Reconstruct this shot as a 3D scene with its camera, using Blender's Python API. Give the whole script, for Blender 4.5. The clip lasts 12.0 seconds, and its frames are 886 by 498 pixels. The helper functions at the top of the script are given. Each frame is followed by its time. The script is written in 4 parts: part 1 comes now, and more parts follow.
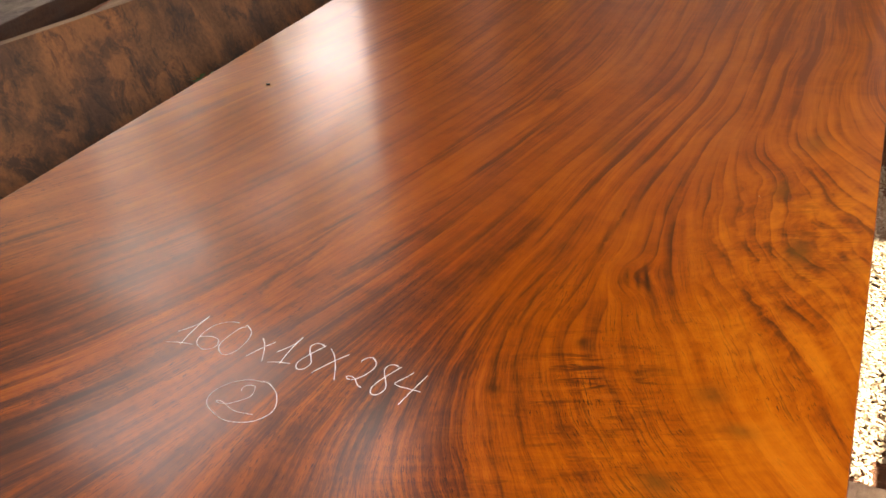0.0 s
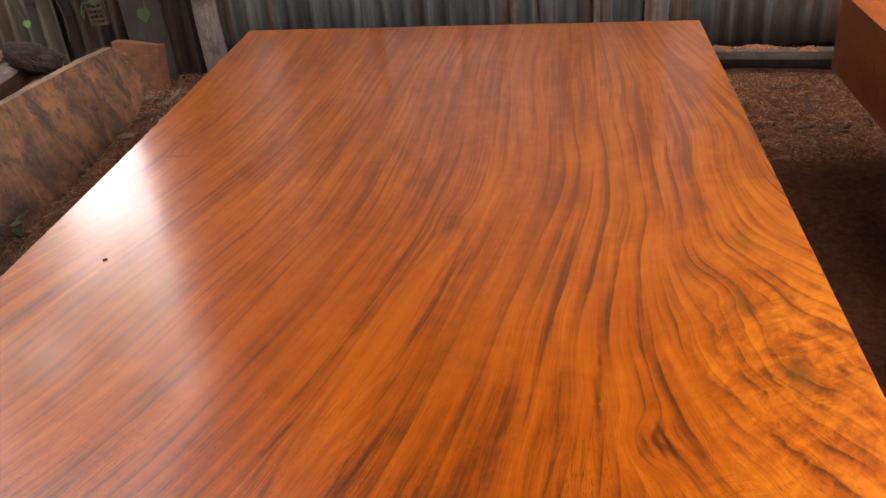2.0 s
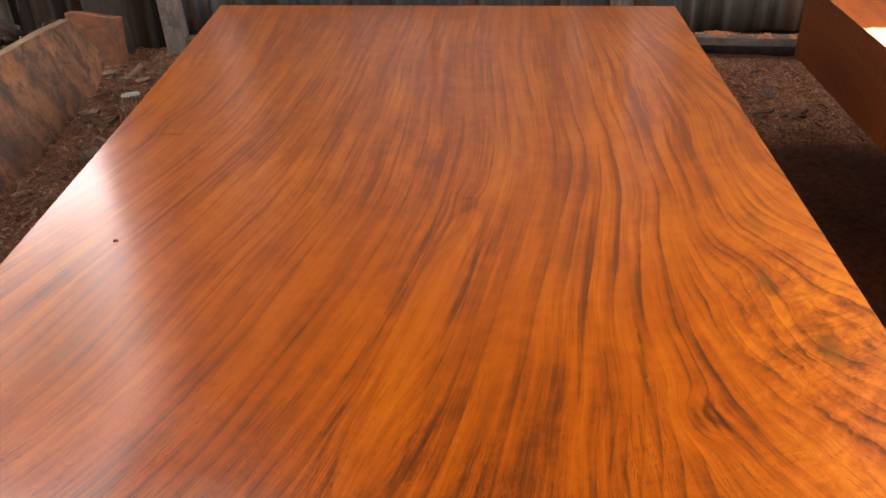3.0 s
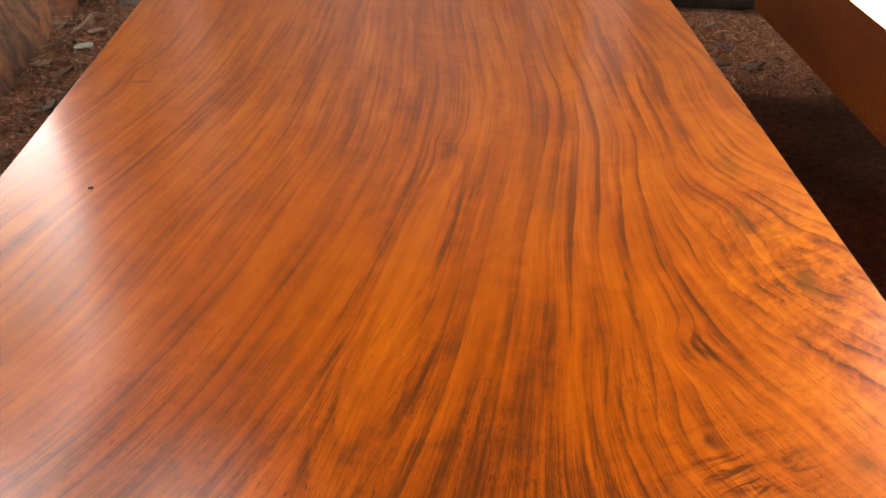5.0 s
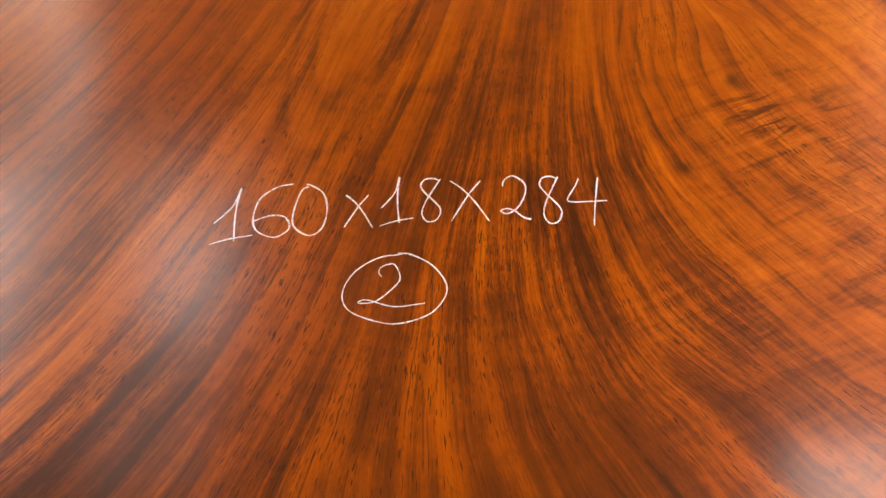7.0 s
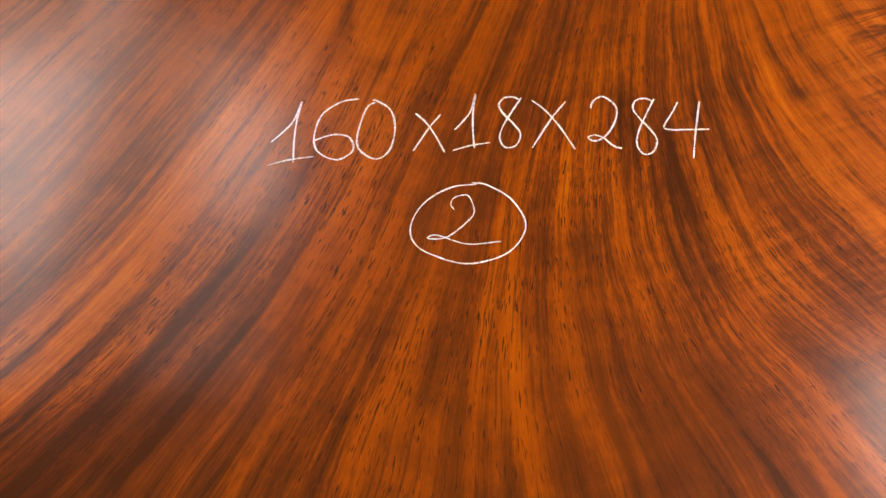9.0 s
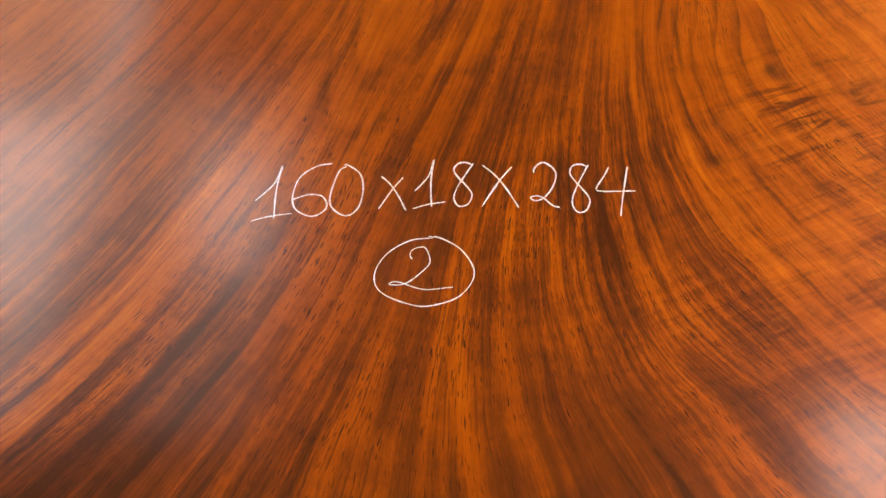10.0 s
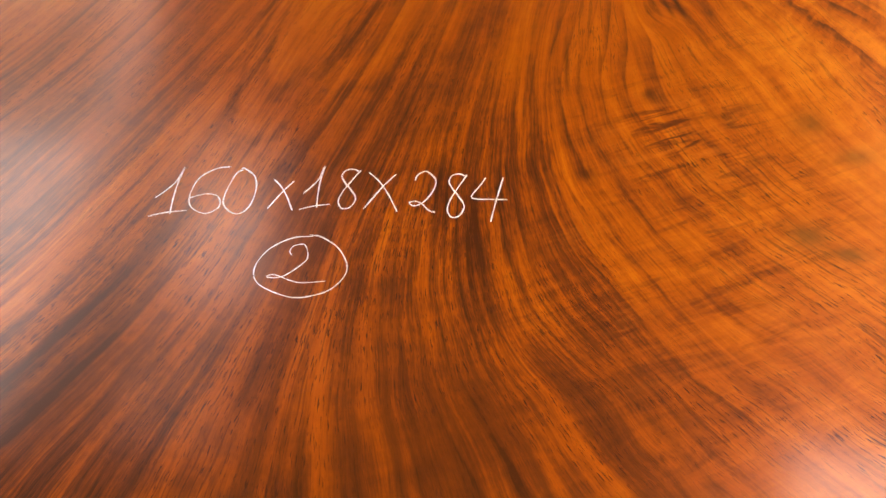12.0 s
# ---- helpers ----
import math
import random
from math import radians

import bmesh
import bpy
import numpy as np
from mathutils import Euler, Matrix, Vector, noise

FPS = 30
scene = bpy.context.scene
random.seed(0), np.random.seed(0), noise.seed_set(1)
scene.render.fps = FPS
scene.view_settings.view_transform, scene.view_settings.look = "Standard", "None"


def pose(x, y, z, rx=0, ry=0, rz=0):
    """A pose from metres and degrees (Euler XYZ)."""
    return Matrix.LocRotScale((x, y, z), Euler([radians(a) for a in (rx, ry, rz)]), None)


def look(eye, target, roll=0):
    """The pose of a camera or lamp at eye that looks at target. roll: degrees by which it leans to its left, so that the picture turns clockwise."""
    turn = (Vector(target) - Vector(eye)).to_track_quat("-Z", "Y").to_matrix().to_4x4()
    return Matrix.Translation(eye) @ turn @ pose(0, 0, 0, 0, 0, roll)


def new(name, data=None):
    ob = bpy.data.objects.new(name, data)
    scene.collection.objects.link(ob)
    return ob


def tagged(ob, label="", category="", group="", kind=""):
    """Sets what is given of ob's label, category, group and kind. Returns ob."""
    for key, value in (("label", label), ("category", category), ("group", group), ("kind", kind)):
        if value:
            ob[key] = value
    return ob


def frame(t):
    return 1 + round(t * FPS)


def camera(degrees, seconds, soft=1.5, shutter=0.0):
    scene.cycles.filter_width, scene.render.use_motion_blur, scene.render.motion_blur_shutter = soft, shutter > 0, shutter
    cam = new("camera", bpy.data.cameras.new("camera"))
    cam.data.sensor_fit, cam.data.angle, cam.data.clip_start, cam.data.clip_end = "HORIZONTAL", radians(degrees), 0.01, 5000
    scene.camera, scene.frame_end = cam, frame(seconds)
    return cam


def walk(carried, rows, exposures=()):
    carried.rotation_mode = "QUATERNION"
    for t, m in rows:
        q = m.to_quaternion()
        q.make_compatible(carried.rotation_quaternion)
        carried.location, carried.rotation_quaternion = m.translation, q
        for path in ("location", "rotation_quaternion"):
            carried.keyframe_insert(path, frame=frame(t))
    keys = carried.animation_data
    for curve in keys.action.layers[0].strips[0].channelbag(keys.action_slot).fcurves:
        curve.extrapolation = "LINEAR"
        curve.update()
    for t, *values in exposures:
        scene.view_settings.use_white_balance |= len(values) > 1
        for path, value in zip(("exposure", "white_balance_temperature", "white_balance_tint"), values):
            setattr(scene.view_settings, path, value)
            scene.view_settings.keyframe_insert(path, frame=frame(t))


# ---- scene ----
cam = camera(55.2, 12.0)
PATH = [
    (0, (0.708, -0.302, 1.373), (-0.074, 1.167, 0.263), -4.8),
    (0.5, (0.569, -0.29, 1.379), (-0.013, 1.279, 0.284), -5.6),
    (1, (0.483, -0.233, 1.415), (0.04, 1.417, 0.374), -6.4),
    (1.5, (0.383, -0.149, 1.438), (0.03, 1.56, 0.461), -6.7),
    (2, (0.337, -0.101, 1.42), (0.057, 1.598, 0.404), -5.1),
    (2.5, (0.236, -0.112, 1.431), (0.027, 1.572, 0.373), -3.3),
    (3, (0.141, -0.126, 1.439), (0.041, 1.563, 0.372), -2.0),
    (3.2, (0.122, -0.126, 1.437), (0.07, 1.561, 0.364), -2.0),
    (4.8, (0.065, -0.157, 1.416), (0.098, 1.502, 0.3), 0.5),
    (5, (0.071, -0.152, 1.415), (0.093, 1.489, 0.271), -0.3),
    (5.5, (0.09, -0.147, 1.36), (0.125, 1.398, 0.089), -2.4),
    (6, (0.113, -0.148, 1.313), (0.183, 1.225, -0.14), -3.3),
    (6.5, (0.111, -0.152, 1.285), (0.165, 1.102, -0.272), -2.4),
    (7, (0.08, -0.135, 1.259), (0.085, 1.057, -0.347), -1.5),
    (7.5, (0.056, -0.089, 1.215), (0.012, 1.081, -0.406), -0.9),
    (7.7, (0.049, -0.043, 1.179), (-0.02, 1.083, -0.472), -1.1),
    (9.3, (0.062, -0.054, 1.259), (-0.058, 0.893, -0.499), -5.9),
    (9.5, (0.075, -0.082, 1.295), (-0.046, 0.9, -0.443), -5.4),
    (10, (0.098, -0.114, 1.316), (-0.006, 0.954, -0.371), -4.2),
    (10.5, (0.115, -0.133, 1.325), (0.033, 0.971, -0.34), -4.2),
    (11, (0.124, -0.144, 1.332), (0.056, 0.965, -0.33), -4.2),
    (11.5, (0.164, -0.15, 1.331), (0.083, 0.981, -0.316), -4.6),
    (12, (0.259, -0.179, 1.334), (0.112, 0.972, -0.295), -3.7),
]
EXPOSURES = [(t, 0.36 + e, k, 10) for t, e, k in ((0, 2.54, 7800), (0.6, 2.72, 7700), (1.0, 2.80, 7500), (1.5, 3.06, 7000), (2.5, 3.17, 6850), (3.2, 3.2, 6900), (5, 3.27, 7400), (5.6, 3.23, 7450), (6.5, 2.98, 7650), (7.7, 2.95, 7650), (9.5, 2.97, 7650), (10.5, 2.98, 7650), (11.3, 2.70, 7650), (12, 3.0, 7650))]
walk(cam, [(t, look(eye, target, roll)) for t, eye, target, roll in PATH], EXPOSURES)

# ---- light ----
TO_SUN = Vector((0.36, 0.50, 0.55)).normalized()
world = bpy.data.worlds.new("sky")
scene.world = world
world.use_nodes = True
wn = world.node_tree.nodes
sky = wn.new("ShaderNodeTexSky")
sky.sky_type = "NISHITA"
sky.sun_disc = False
sky.sun_elevation = math.asin(TO_SUN.z)
sky.sun_rotation = math.atan2(TO_SUN.x, TO_SUN.y)
sky.air_density, sky.dust_density = 1.0, 2.5
wn["Background"].inputs["Strength"].default_value = 0.15
haze = wn.new("ShaderNodeMix")
haze.data_type = "RGBA"
haze.inputs[0].default_value = 0.82
haze.inputs[7].default_value = (5.4, 4.6, 4.75, 1)
world.node_tree.links.new(sky.outputs["Color"], haze.inputs[6])
world.node_tree.links.new(haze.outputs[2], wn["Background"].inputs["Color"])
sun = new("sun", bpy.data.lights.new("sun", "SUN"))
sun.data.energy, sun.data.angle, sun.data.color = 5.0, radians(0.5), (1.0, 0.93, 0.82)
sun.matrix_world = look(TO_SUN * 20, (0, 0, 0))


# ---- materials ----
class Mat:
    """A small builder of node materials."""

    def __init__(self, name, rough=0.6, metal=0.0):
        self.m = bpy.data.materials.new(name)
        self.m.use_nodes = True
        self.t = self.m.node_tree
        self.b = self.t.nodes["Principled BSDF"]
        self.b.inputs["Roughness"].default_value = rough
        self.b.inputs["Metallic"].default_value = metal

    def put(self, kind, **sockets):
        n = self.t.nodes.new(kind)
        for k, v in sockets.items():
            self.feed(n.inputs[k.replace("_", " ")], v)
        return n

    def feed(self, socket, v):
        if isinstance(v, bpy.types.NodeSocket):
            self.t.links.new(v, socket)
        else:
            socket.default_value = v

    def coords(self, scale=(1, 1, 1), which="Object", turn=(0, 0, 0)):
        c = self.put("ShaderNodeTexCoord")
        v = c.outputs[which]
        if any(turn):
            first = self.put("ShaderNodeMapping", Vector=v)
            first.inputs["Rotation"].default_value = turn
            v = first.outputs["Vector"]
        mp = self.put("ShaderNodeMapping", Vector=v)
        mp.inputs["Scale"].default_value = scale
        return mp.outputs["Vector"]

    def noise(self, vec, scale=5.0, detail=4.0, rough=0.55, distort=0.0):
        n = self.put("ShaderNodeTexNoise", Vector=vec, Scale=scale, Detail=detail, Roughness=rough, Distortion=distort)
        return n.outputs["Fac"]

    def math(self, op, a, b=0.0, c=0.0):
        n = self.t.nodes.new("ShaderNodeMath")
        n.operation = op
        for s, v in zip(n.inputs, (a, b, c)):
            self.feed(s, v)
        return n.outputs[0]

    def span(self, v, a, b, lo=0.0, hi=1.0):
        n = self.t.nodes.new("ShaderNodeMapRange")
        n.interpolation_type = "SMOOTHSTEP"
        for k, x in (("Value", v), ("From Min", a), ("From Max", b), ("To Min", lo), ("To Max", hi)):
            self.feed(n.inputs[k], x)
        return n.outputs["Result"]

    def ramp(self, v, stops):
        n = self.put("ShaderNodeValToRGB", Fac=v)
        e = n.color_ramp.elements
        while len(e) < len(stops):
            e.new(0.5)
        for el, (p, c) in zip(e, stops):
            el.position, el.color = p, (*c, 1)
        return n.outputs["Color"]

    def mix(self, f, a, b, how="MIX"):
        n = self.t.nodes.new("ShaderNodeMix")
        n.data_type, n.blend_type = "RGBA", how
        for s, v in ((n.inputs[0], f), (n.inputs[6], a), (n.inputs[7], b)):
            self.feed(s, (*v, 1) if isinstance(v, tuple) and len(v) == 3 else v)
        return n.outputs[2]

    def color(self, v):
        self.feed(self.b.inputs["Base Color"], (*v, 1) if isinstance(v, tuple) else v)

    def rough(self, v):
        self.feed(self.b.inputs["Roughness"], v)

    def bump(self, h, strength=0.3, dist=0.01):
        n = self.put("ShaderNodeBump", Height=h, Strength=strength, Distance=dist)
        self.feed(self.b.inputs["Normal"], n.outputs["Normal"])

    def random(self):
        return self.put("ShaderNodeObjectInfo").outputs["Random"]

    def island(self):
        return self.put("ShaderNodeNewGeometry").outputs["Random Per Island"]

    def spot(self, xyz, cx, cy, rx, ry):
        """1 at a place on the top, falling to 0 over rx, ry metres."""
        s = self.put("ShaderNodeSeparateXYZ", Vector=xyz)
        a = self.math("POWER", self.math("ABSOLUTE", self.math("MULTIPLY", self.math("SUBTRACT", s.outputs[0], cx), 1 / rx)), 2.0)
        b = self.math("POWER", self.math("ABSOLUTE", self.math("MULTIPLY", self.math("SUBTRACT", s.outputs[1], cy), 1 / ry)), 2.0)
        return self.math("EXPONENT", self.math("MULTIPLY", self.math("ADD", a, b), -1.0))


def lacquered_wood(name, marks=True):
    """Red-brown tropical hardwood under satin lacquer. The UV map "grain" runs across and along the grain; "close" tells how far the grain is spread and where it is plain."""
    k = Mat(name)
    uv = k.put("ShaderNodeUVMap")
    uv.uv_map = "grain"
    uv = uv.outputs["UV"]
    spread = k.put("ShaderNodeUVMap")
    spread.uv_map = "close"
    spread = k.put("ShaderNodeSeparateXYZ", Vector=spread.outputs["UV"])
    spread, quiet = spread.outputs[0], spread.outputs[1]
    xyz = k.coords()
    place = k.put("ShaderNodeSeparateXYZ", Vector=xyz)
    px, py = place.outputs[0], place.outputs[1]

    def along(across, length, shift=0.0):
        n = k.put("ShaderNodeMapping", Vector=uv, Scale=(across, length, 1.0))
        n.inputs["Location"].default_value = (shift, shift, 0)
        return n.outputs[0]

    def less(v, by=0.5):
        return k.math("SUBTRACT", v, by)

    def times(a, b):
        return k.math("MULTIPLY", a, b)

    def plus(a, b):
        return k.math("ADD", a, b)

    # the same widths of streak wherever the grain spreads or gathers
    steps = (-1, 0, 1, 2, 3, 4)
    share = [k.math("MAXIMUM", k.math("SUBTRACT", 1.0, k.math("ABSOLUTE", k.math("SUBTRACT", k.math("MINIMUM", k.math("MAXIMUM", spread, -1.0), 4.0), float(n)))), 0.0) for n in steps]

    def streak(across, length, shift, detail=2.0):
        total = None
        for w, n in zip(share, steps):
            v = times(w, k.noise(along(across * 2.0 ** n, length, shift + n), 1.0, detail, 0.6, 0.15))
            total = v if total is None else plus(total, v)
        return total

    broad = streak(30.0, 1.6, 3.1)
    mid = streak(85.0, 2.6, 7.7)
    thin = streak(280.0, 8.0, 1.3, 1.0)
    fine = streak(760.0, 50.0, 5.2, 1.0)
    mottle = k.noise(xyz, 30.0, 5.0, 0.65)
    wide = k.noise(along(9.0, 0.8), 1.0, 2.0, 0.5, 0.3)
    sheen = k.noise(along(13.0, 5.5, 4.4), 1.0, 3.0, 0.6, 0.8)
    cloud = k.noise(k.coords((3.0, 1.8, 1.0)), 1.0, 3.0)
    lively = k.span(k.noise(along(7.0, 1.6, 2.2), 1.0, 2.0), 0.36, 0.64, 0.42, 1.4)
    calmer = k.span(quiet, 0.1, 0.9, 1.0, 0.50)
    near = k.math("SUBTRACT", k.span(py, 0.20, 1.0, 1.0, 0.66), times(k.spot(xyz, 0.66, 0.25, 0.30, 0.45), 0.15)) if marks else 0.35
    far = k.span(py, 0.45, 1.3, 1.0, 0.0) if marks else 0.3
    streaks = plus(plus(times(less(mid), 0.29), times(less(thin), plus(0.13, times(far, 0.08)))), times(times(less(fine), 0.22), far))
    tone = times(times(streaks, lively), times(near, calmer))
    soft = k.span(py, 0.15, 1.15, 1.0, 0.84) if marks else 0.5
    for layer, weight in ((wide, 0.13), (broad, 0.30), (cloud, 0.10), (sheen, 0.13), (mottle, 0.09)):
        tone = plus(tone, times(times(less(layer), weight), times(soft, calmer)))
    tone = plus(plus(0.5, tone), times(quiet, 0.052))
    # nested darker arches round the plain tongue
    faint = k.span(k.noise(along(20.0, 2.5, 9.3), 1.0, 2.0), 0.35, 0.60, 0.3, 1.0)
    for level, amount in ((0.22, 0.040), (0.55, 0.030), (0.84, 0.024)):
        arch = times(k.span(quiet, level - 0.16, level), k.span(quiet, level + 0.07, level))
        tone = k.math("SUBTRACT", tone, times(times(arch, faint), amount))
    # growth rings: a dark late-wood line that fades to one side
    p = plus(times(k.put("ShaderNodeSeparateXYZ", Vector=uv).outputs[0], 46.0), times(k.noise(along(5.0, 0.7, 8.8), 1.0, 2.0), 3.0))

    def rings(phase, a, b):
        r = k.math("FRACT", phase)
        v = times(k.math("POWER", r, 3.5), k.span(r, 0.90, 1.0, 1.0, 0.0))
        return times(v, k.span(k.noise(along(a, b, 6.1), 1.0, 2.0), 0.36, 0.62))

    ring = times(rings(p, 21.0, 1.1), times(k.span(spread, -1.2, 0.0), k.span(spread, 2.0, 1.2)))
    ring = plus(ring, times(rings(times(p, 3.6), 75.0, 1.1), times(k.span(spread, 1.2, 2.0), 0.8)))
    ring = times(ring, calmer)
    if marks:
        crossed = k.spot(xyz, 0.55, 0.32, 0.22, 0.30)
        ring = times(ring, k.math("SUBTRACT", 1.0, times(crossed, 0.75)))
        ring = times(ring, plus(k.span(px, 0.20, 0.50, 0.07, 0.17), plus(times(k.spot(xyz, 0.68, 0.92, 0.17, 0.48), 0.06), times(k.spot(xyz, 0.03, 1.02, 0.13, 0.50), 0.03))))
    else:
        ring = times(ring, 0.06)
    tone = k.math("SUBTRACT", tone, ring)
    if marks:
        # wild, close-ringed figure beside the sapwood edge
        burl = k.spot(xyz, 0.70, 0.92, 0.15, 0.36)
        r2 = k.math("FRACT", plus(times(p, 2.4), times(k.noise(xyz, 14.0, 3.0), 1.0)))
        curl = times(times(k.math("POWER", r2, 3.0), k.span(r2, 0.88, 1.0, 1.0, 0.0)), k.span(k.noise(xyz, 11.0, 3.0), 0.40, 0.62))
        tone = k.math("SUBTRACT", tone, times(times(curl, burl), 0.23))
        # ripples in the tone also paint the figure's golden highlights
        tone = plus(tone, times(times(less(k.noise(k.coords((26.0, 15.0, 1.0), turn=(0, 0, radians(35))), 1.0, 4.0, 0.65, 0.8)), burl), 0.36))
    if marks:
        tone = plus(tone, times(times(less(k.noise(k.coords((62.0, 24.0, 1.0), turn=(0, 0, radians(28))), 1.0, 3.0, 0.6, 1.1)), burl), 0.26))
        # weaker streaks along the other edge, where the sky's veil washes them out
        tone = plus(0.5, times(less(tone), k.math("SUBTRACT", 1.0, times(k.spot(xyz, -0.45, 0.75, 0.36, 0.48), 0.30))))
        # rippled, cross-grained patch
        ripple = k.noise(k.coords((10.0, 38.0, 1.0), turn=(0, 0, radians(-24))), 1.0, 5.0, 0.65, 0.9)
        tone = plus(0.5, times(less(tone), k.math("SUBTRACT", 1.0, times(crossed, 0.35))))
        tone = plus(tone, times(times(less(ripple), crossed), 0.26))
        # darker and stronger figure towards the butt
        butt = k.spot(xyz, 0.05, 0.15, 0.50, 0.75)
        tone = plus(0.5, times(less(tone), k.math("SUBTRACT", plus(1.0, times(butt, 0.30)), times(k.spot(xyz, 0.60, 0.26, 0.26, 0.40), 0.08))))
        tone = k.math("SUBTRACT", tone, times(butt, 0.044))
        tone = k.math("SUBTRACT", tone, plus(times(k.spot(xyz, -0.38, 0.06, 0.24, 0.17), 0.060), times(k.spot(xyz, -0.45, 0.30, 0.25, 0.30), 0.035)))
        tone = k.math("SUBTRACT", tone, times(k.spot(xyz, 0.34, 0.08, 0.22, 0.24), 0.032))
        tone = k.math("SUBTRACT", tone, times(k.spot(xyz, 0.26, 0.90, 0.16, 0.35), 0.014))
        tone = k.math("SUBTRACT", tone, times(k.spot(xyz, 0.14, 0.66, 0.26, 0.18), 0.026))
        # paler wood beyond the checks
        tone = plus(tone, times(k.spot(xyz, 0.64, 0.60, 0.18, 0.26), 0.045))
        tone = plus(tone, times(k.spot(xyz, 0.045, 0.78, 0.075, 0.20), 0.045))
        # lighter towards the right edge, for the warm light from that side
        tone = plus(tone, times(k.spot(xyz, 0.85, 0.85, 0.42, 0.75), 0.048))
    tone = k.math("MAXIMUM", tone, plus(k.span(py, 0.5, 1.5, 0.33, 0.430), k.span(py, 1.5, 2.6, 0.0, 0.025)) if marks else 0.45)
    col = k.ramp(tone, [(0.34, (0.068, 0.018, 0.005)), (0.42, (0.170, 0.039, 0.006)), (0.49, (0.350, 0.077, 0.005)), (0.57, (0.500, 0.130, 0.007)), (0.70, (0.64, 0.205, 0.014))])
    if marks:
        # redder heartwood at the butt
        col = k.mix(times(butt, 0.9), col, k.mix(1.0, col, (1.0, 0.94, 0.55), "MULTIPLY"))
        # less red and bluer towards the far end: the grazing reflection's veil, painted in
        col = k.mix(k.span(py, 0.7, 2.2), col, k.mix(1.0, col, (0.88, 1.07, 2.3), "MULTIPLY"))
    # crisp dark pores and short dashes, gathered in clusters
    patch = times(k.span(k.noise(along(26.0, 3.0, 2.9), 1.0, 2.0), 0.38, 0.56), times(plus(0.1, times(far, 0.9)), k.span(spread, -1.5, -0.5)))
    col = k.mix(times(times(k.span(thin, 0.555, 0.62), patch), 0.58), col, (0.055, 0.013, 0.005))
    col = k.mix(times(times(k.span(fine, 0.57, 0.64), plus(0.35, patch)), times(far, 0.80)), col, (0.06, 0.014, 0.005))
    if marks:
        # yellower sapwood along one edge, boosted to hold the golden light falling there
        sap_glow = k.math("MAXIMUM", k.spot(xyz, 0.82, 0.95, 0.21, 0.50), times(k.spot(xyz, 0.86, 2.0, 0.14, 0.9), 0.4))
        sap_glow = times(sap_glow, k.span(plus(times(broad, 0.6), times(sheen, 0.4)), 0.40, 0.58))
        col = k.mix(times(sap_glow, 0.68), col, k.ramp(tone, [(0.38, (0.20, 0.048, 0.006)), (0.49, (0.52, 0.150, 0.010)), (0.60, (0.70, 0.245, 0.018))]))
        # short wavy checks across the grain
        fig = k.spot(xyz, 0.472, 0.548, 0.095, 0.090)
        for cx, cy, rx, ry, f in ((0.40, 0.55, 0.04, 0.05, 0.7), (0.47, 0.42, 0.05, 0.05, 0.6), (0.33, 0.30, 0.09, 0.04, 0.35), (0.35, 0.40, 0.07, 0.03, 0.45), (0.39, 0.28, 0.03, 0.03, 0.6), (0.47, 0.31, 0.12, 0.10, 0.50), (0.56, 0.44, 0.11, 0.11, 0.50), (0.58, 0.73, 0.06, 0.02, 0.6), (0.55, 0.63, 0.05, 0.03, 0.4), (0.60, 0.92, 0.08, 0.03, 0.5), (0.72, 1.00, 0.07, 0.16, 0.55)):
            fig = k.math("MAXIMUM", fig, times(k.spot(xyz, cx, cy, rx, ry), f))
        gap = k.span(k.noise(xyz, 26.0, 2.0), 0.36, 0.54)
        for freq, reach, amount in (((7.0, 46.0, 1.0), 0.09, 0.85), ((15.0, 125.0, 1.0), 0.10, 0.45)):
            cross = k.noise(k.coords(freq, turn=(0, 0, radians(-22))), 1.0, 3.0, 0.6, 1.3)
            col = k.mix(times(k.span(cross, 0.52, 0.52 + reach), times(times(fig, gap), amount)), col, (0.065, 0.014, 0.005))
            col = k.mix(times(k.span(cross, 0.46, 0.34), times(fig, 0.22)), col, (0.55, 0.17, 0.02))
        # olive stains in the heart
        blot = k.noise(xyz, 14.0, 4.0)
        for cx, cy, rx, ry, f in ((0.692, 0.962, 0.022, 0.040, 0.8), (0.68, 1.36, 0.022, 0.040, 0.5), (0.640, 1.155, 0.016, 0.040, 0.7), (0.625, 0.575, 0.020, 0.022, 0.6), (0.67, 0.525, 0.022, 0.012, 0.6), (0.595, 0.405, 0.022, 0.018, 0.7), (0.635, 0.382, 0.022, 0.010, 0.7), (0.30, 1.25, 0.03, 0.08, 0.35)):
            col = k.mix(times(times(k.spot(xyz, cx, cy, rx, ry), k.span(blot, 0.28, 0.50)), f), col, (0.15, 0.062, 0.010))
        # a dark slanting knot, and short black streaks that lie in the grain
        slant = k.coords(turn=(0, 0, radians(-18)))
        ragged = k.span(k.noise(k.coords((60.0, 22.0, 1.0)), 1.0, 3.0, 0.65), 0.34, 0.52)
        for cx, cy, rx, ry, f in ((0.707, 0.617, 0.0050, 0.042, 0.95), (0.692, 0.612, 0.0035, 0.030, 0.7), (0.676, 0.620, 0.0040, 0.026, 0.6), (0.664, 0.612, 0.0040, 0.016, 0.5)):
            col = k.mix(times(times(k.spot(slant, cx, cy, rx, ry), ragged), f), col, (0.035, 0.010, 0.004))
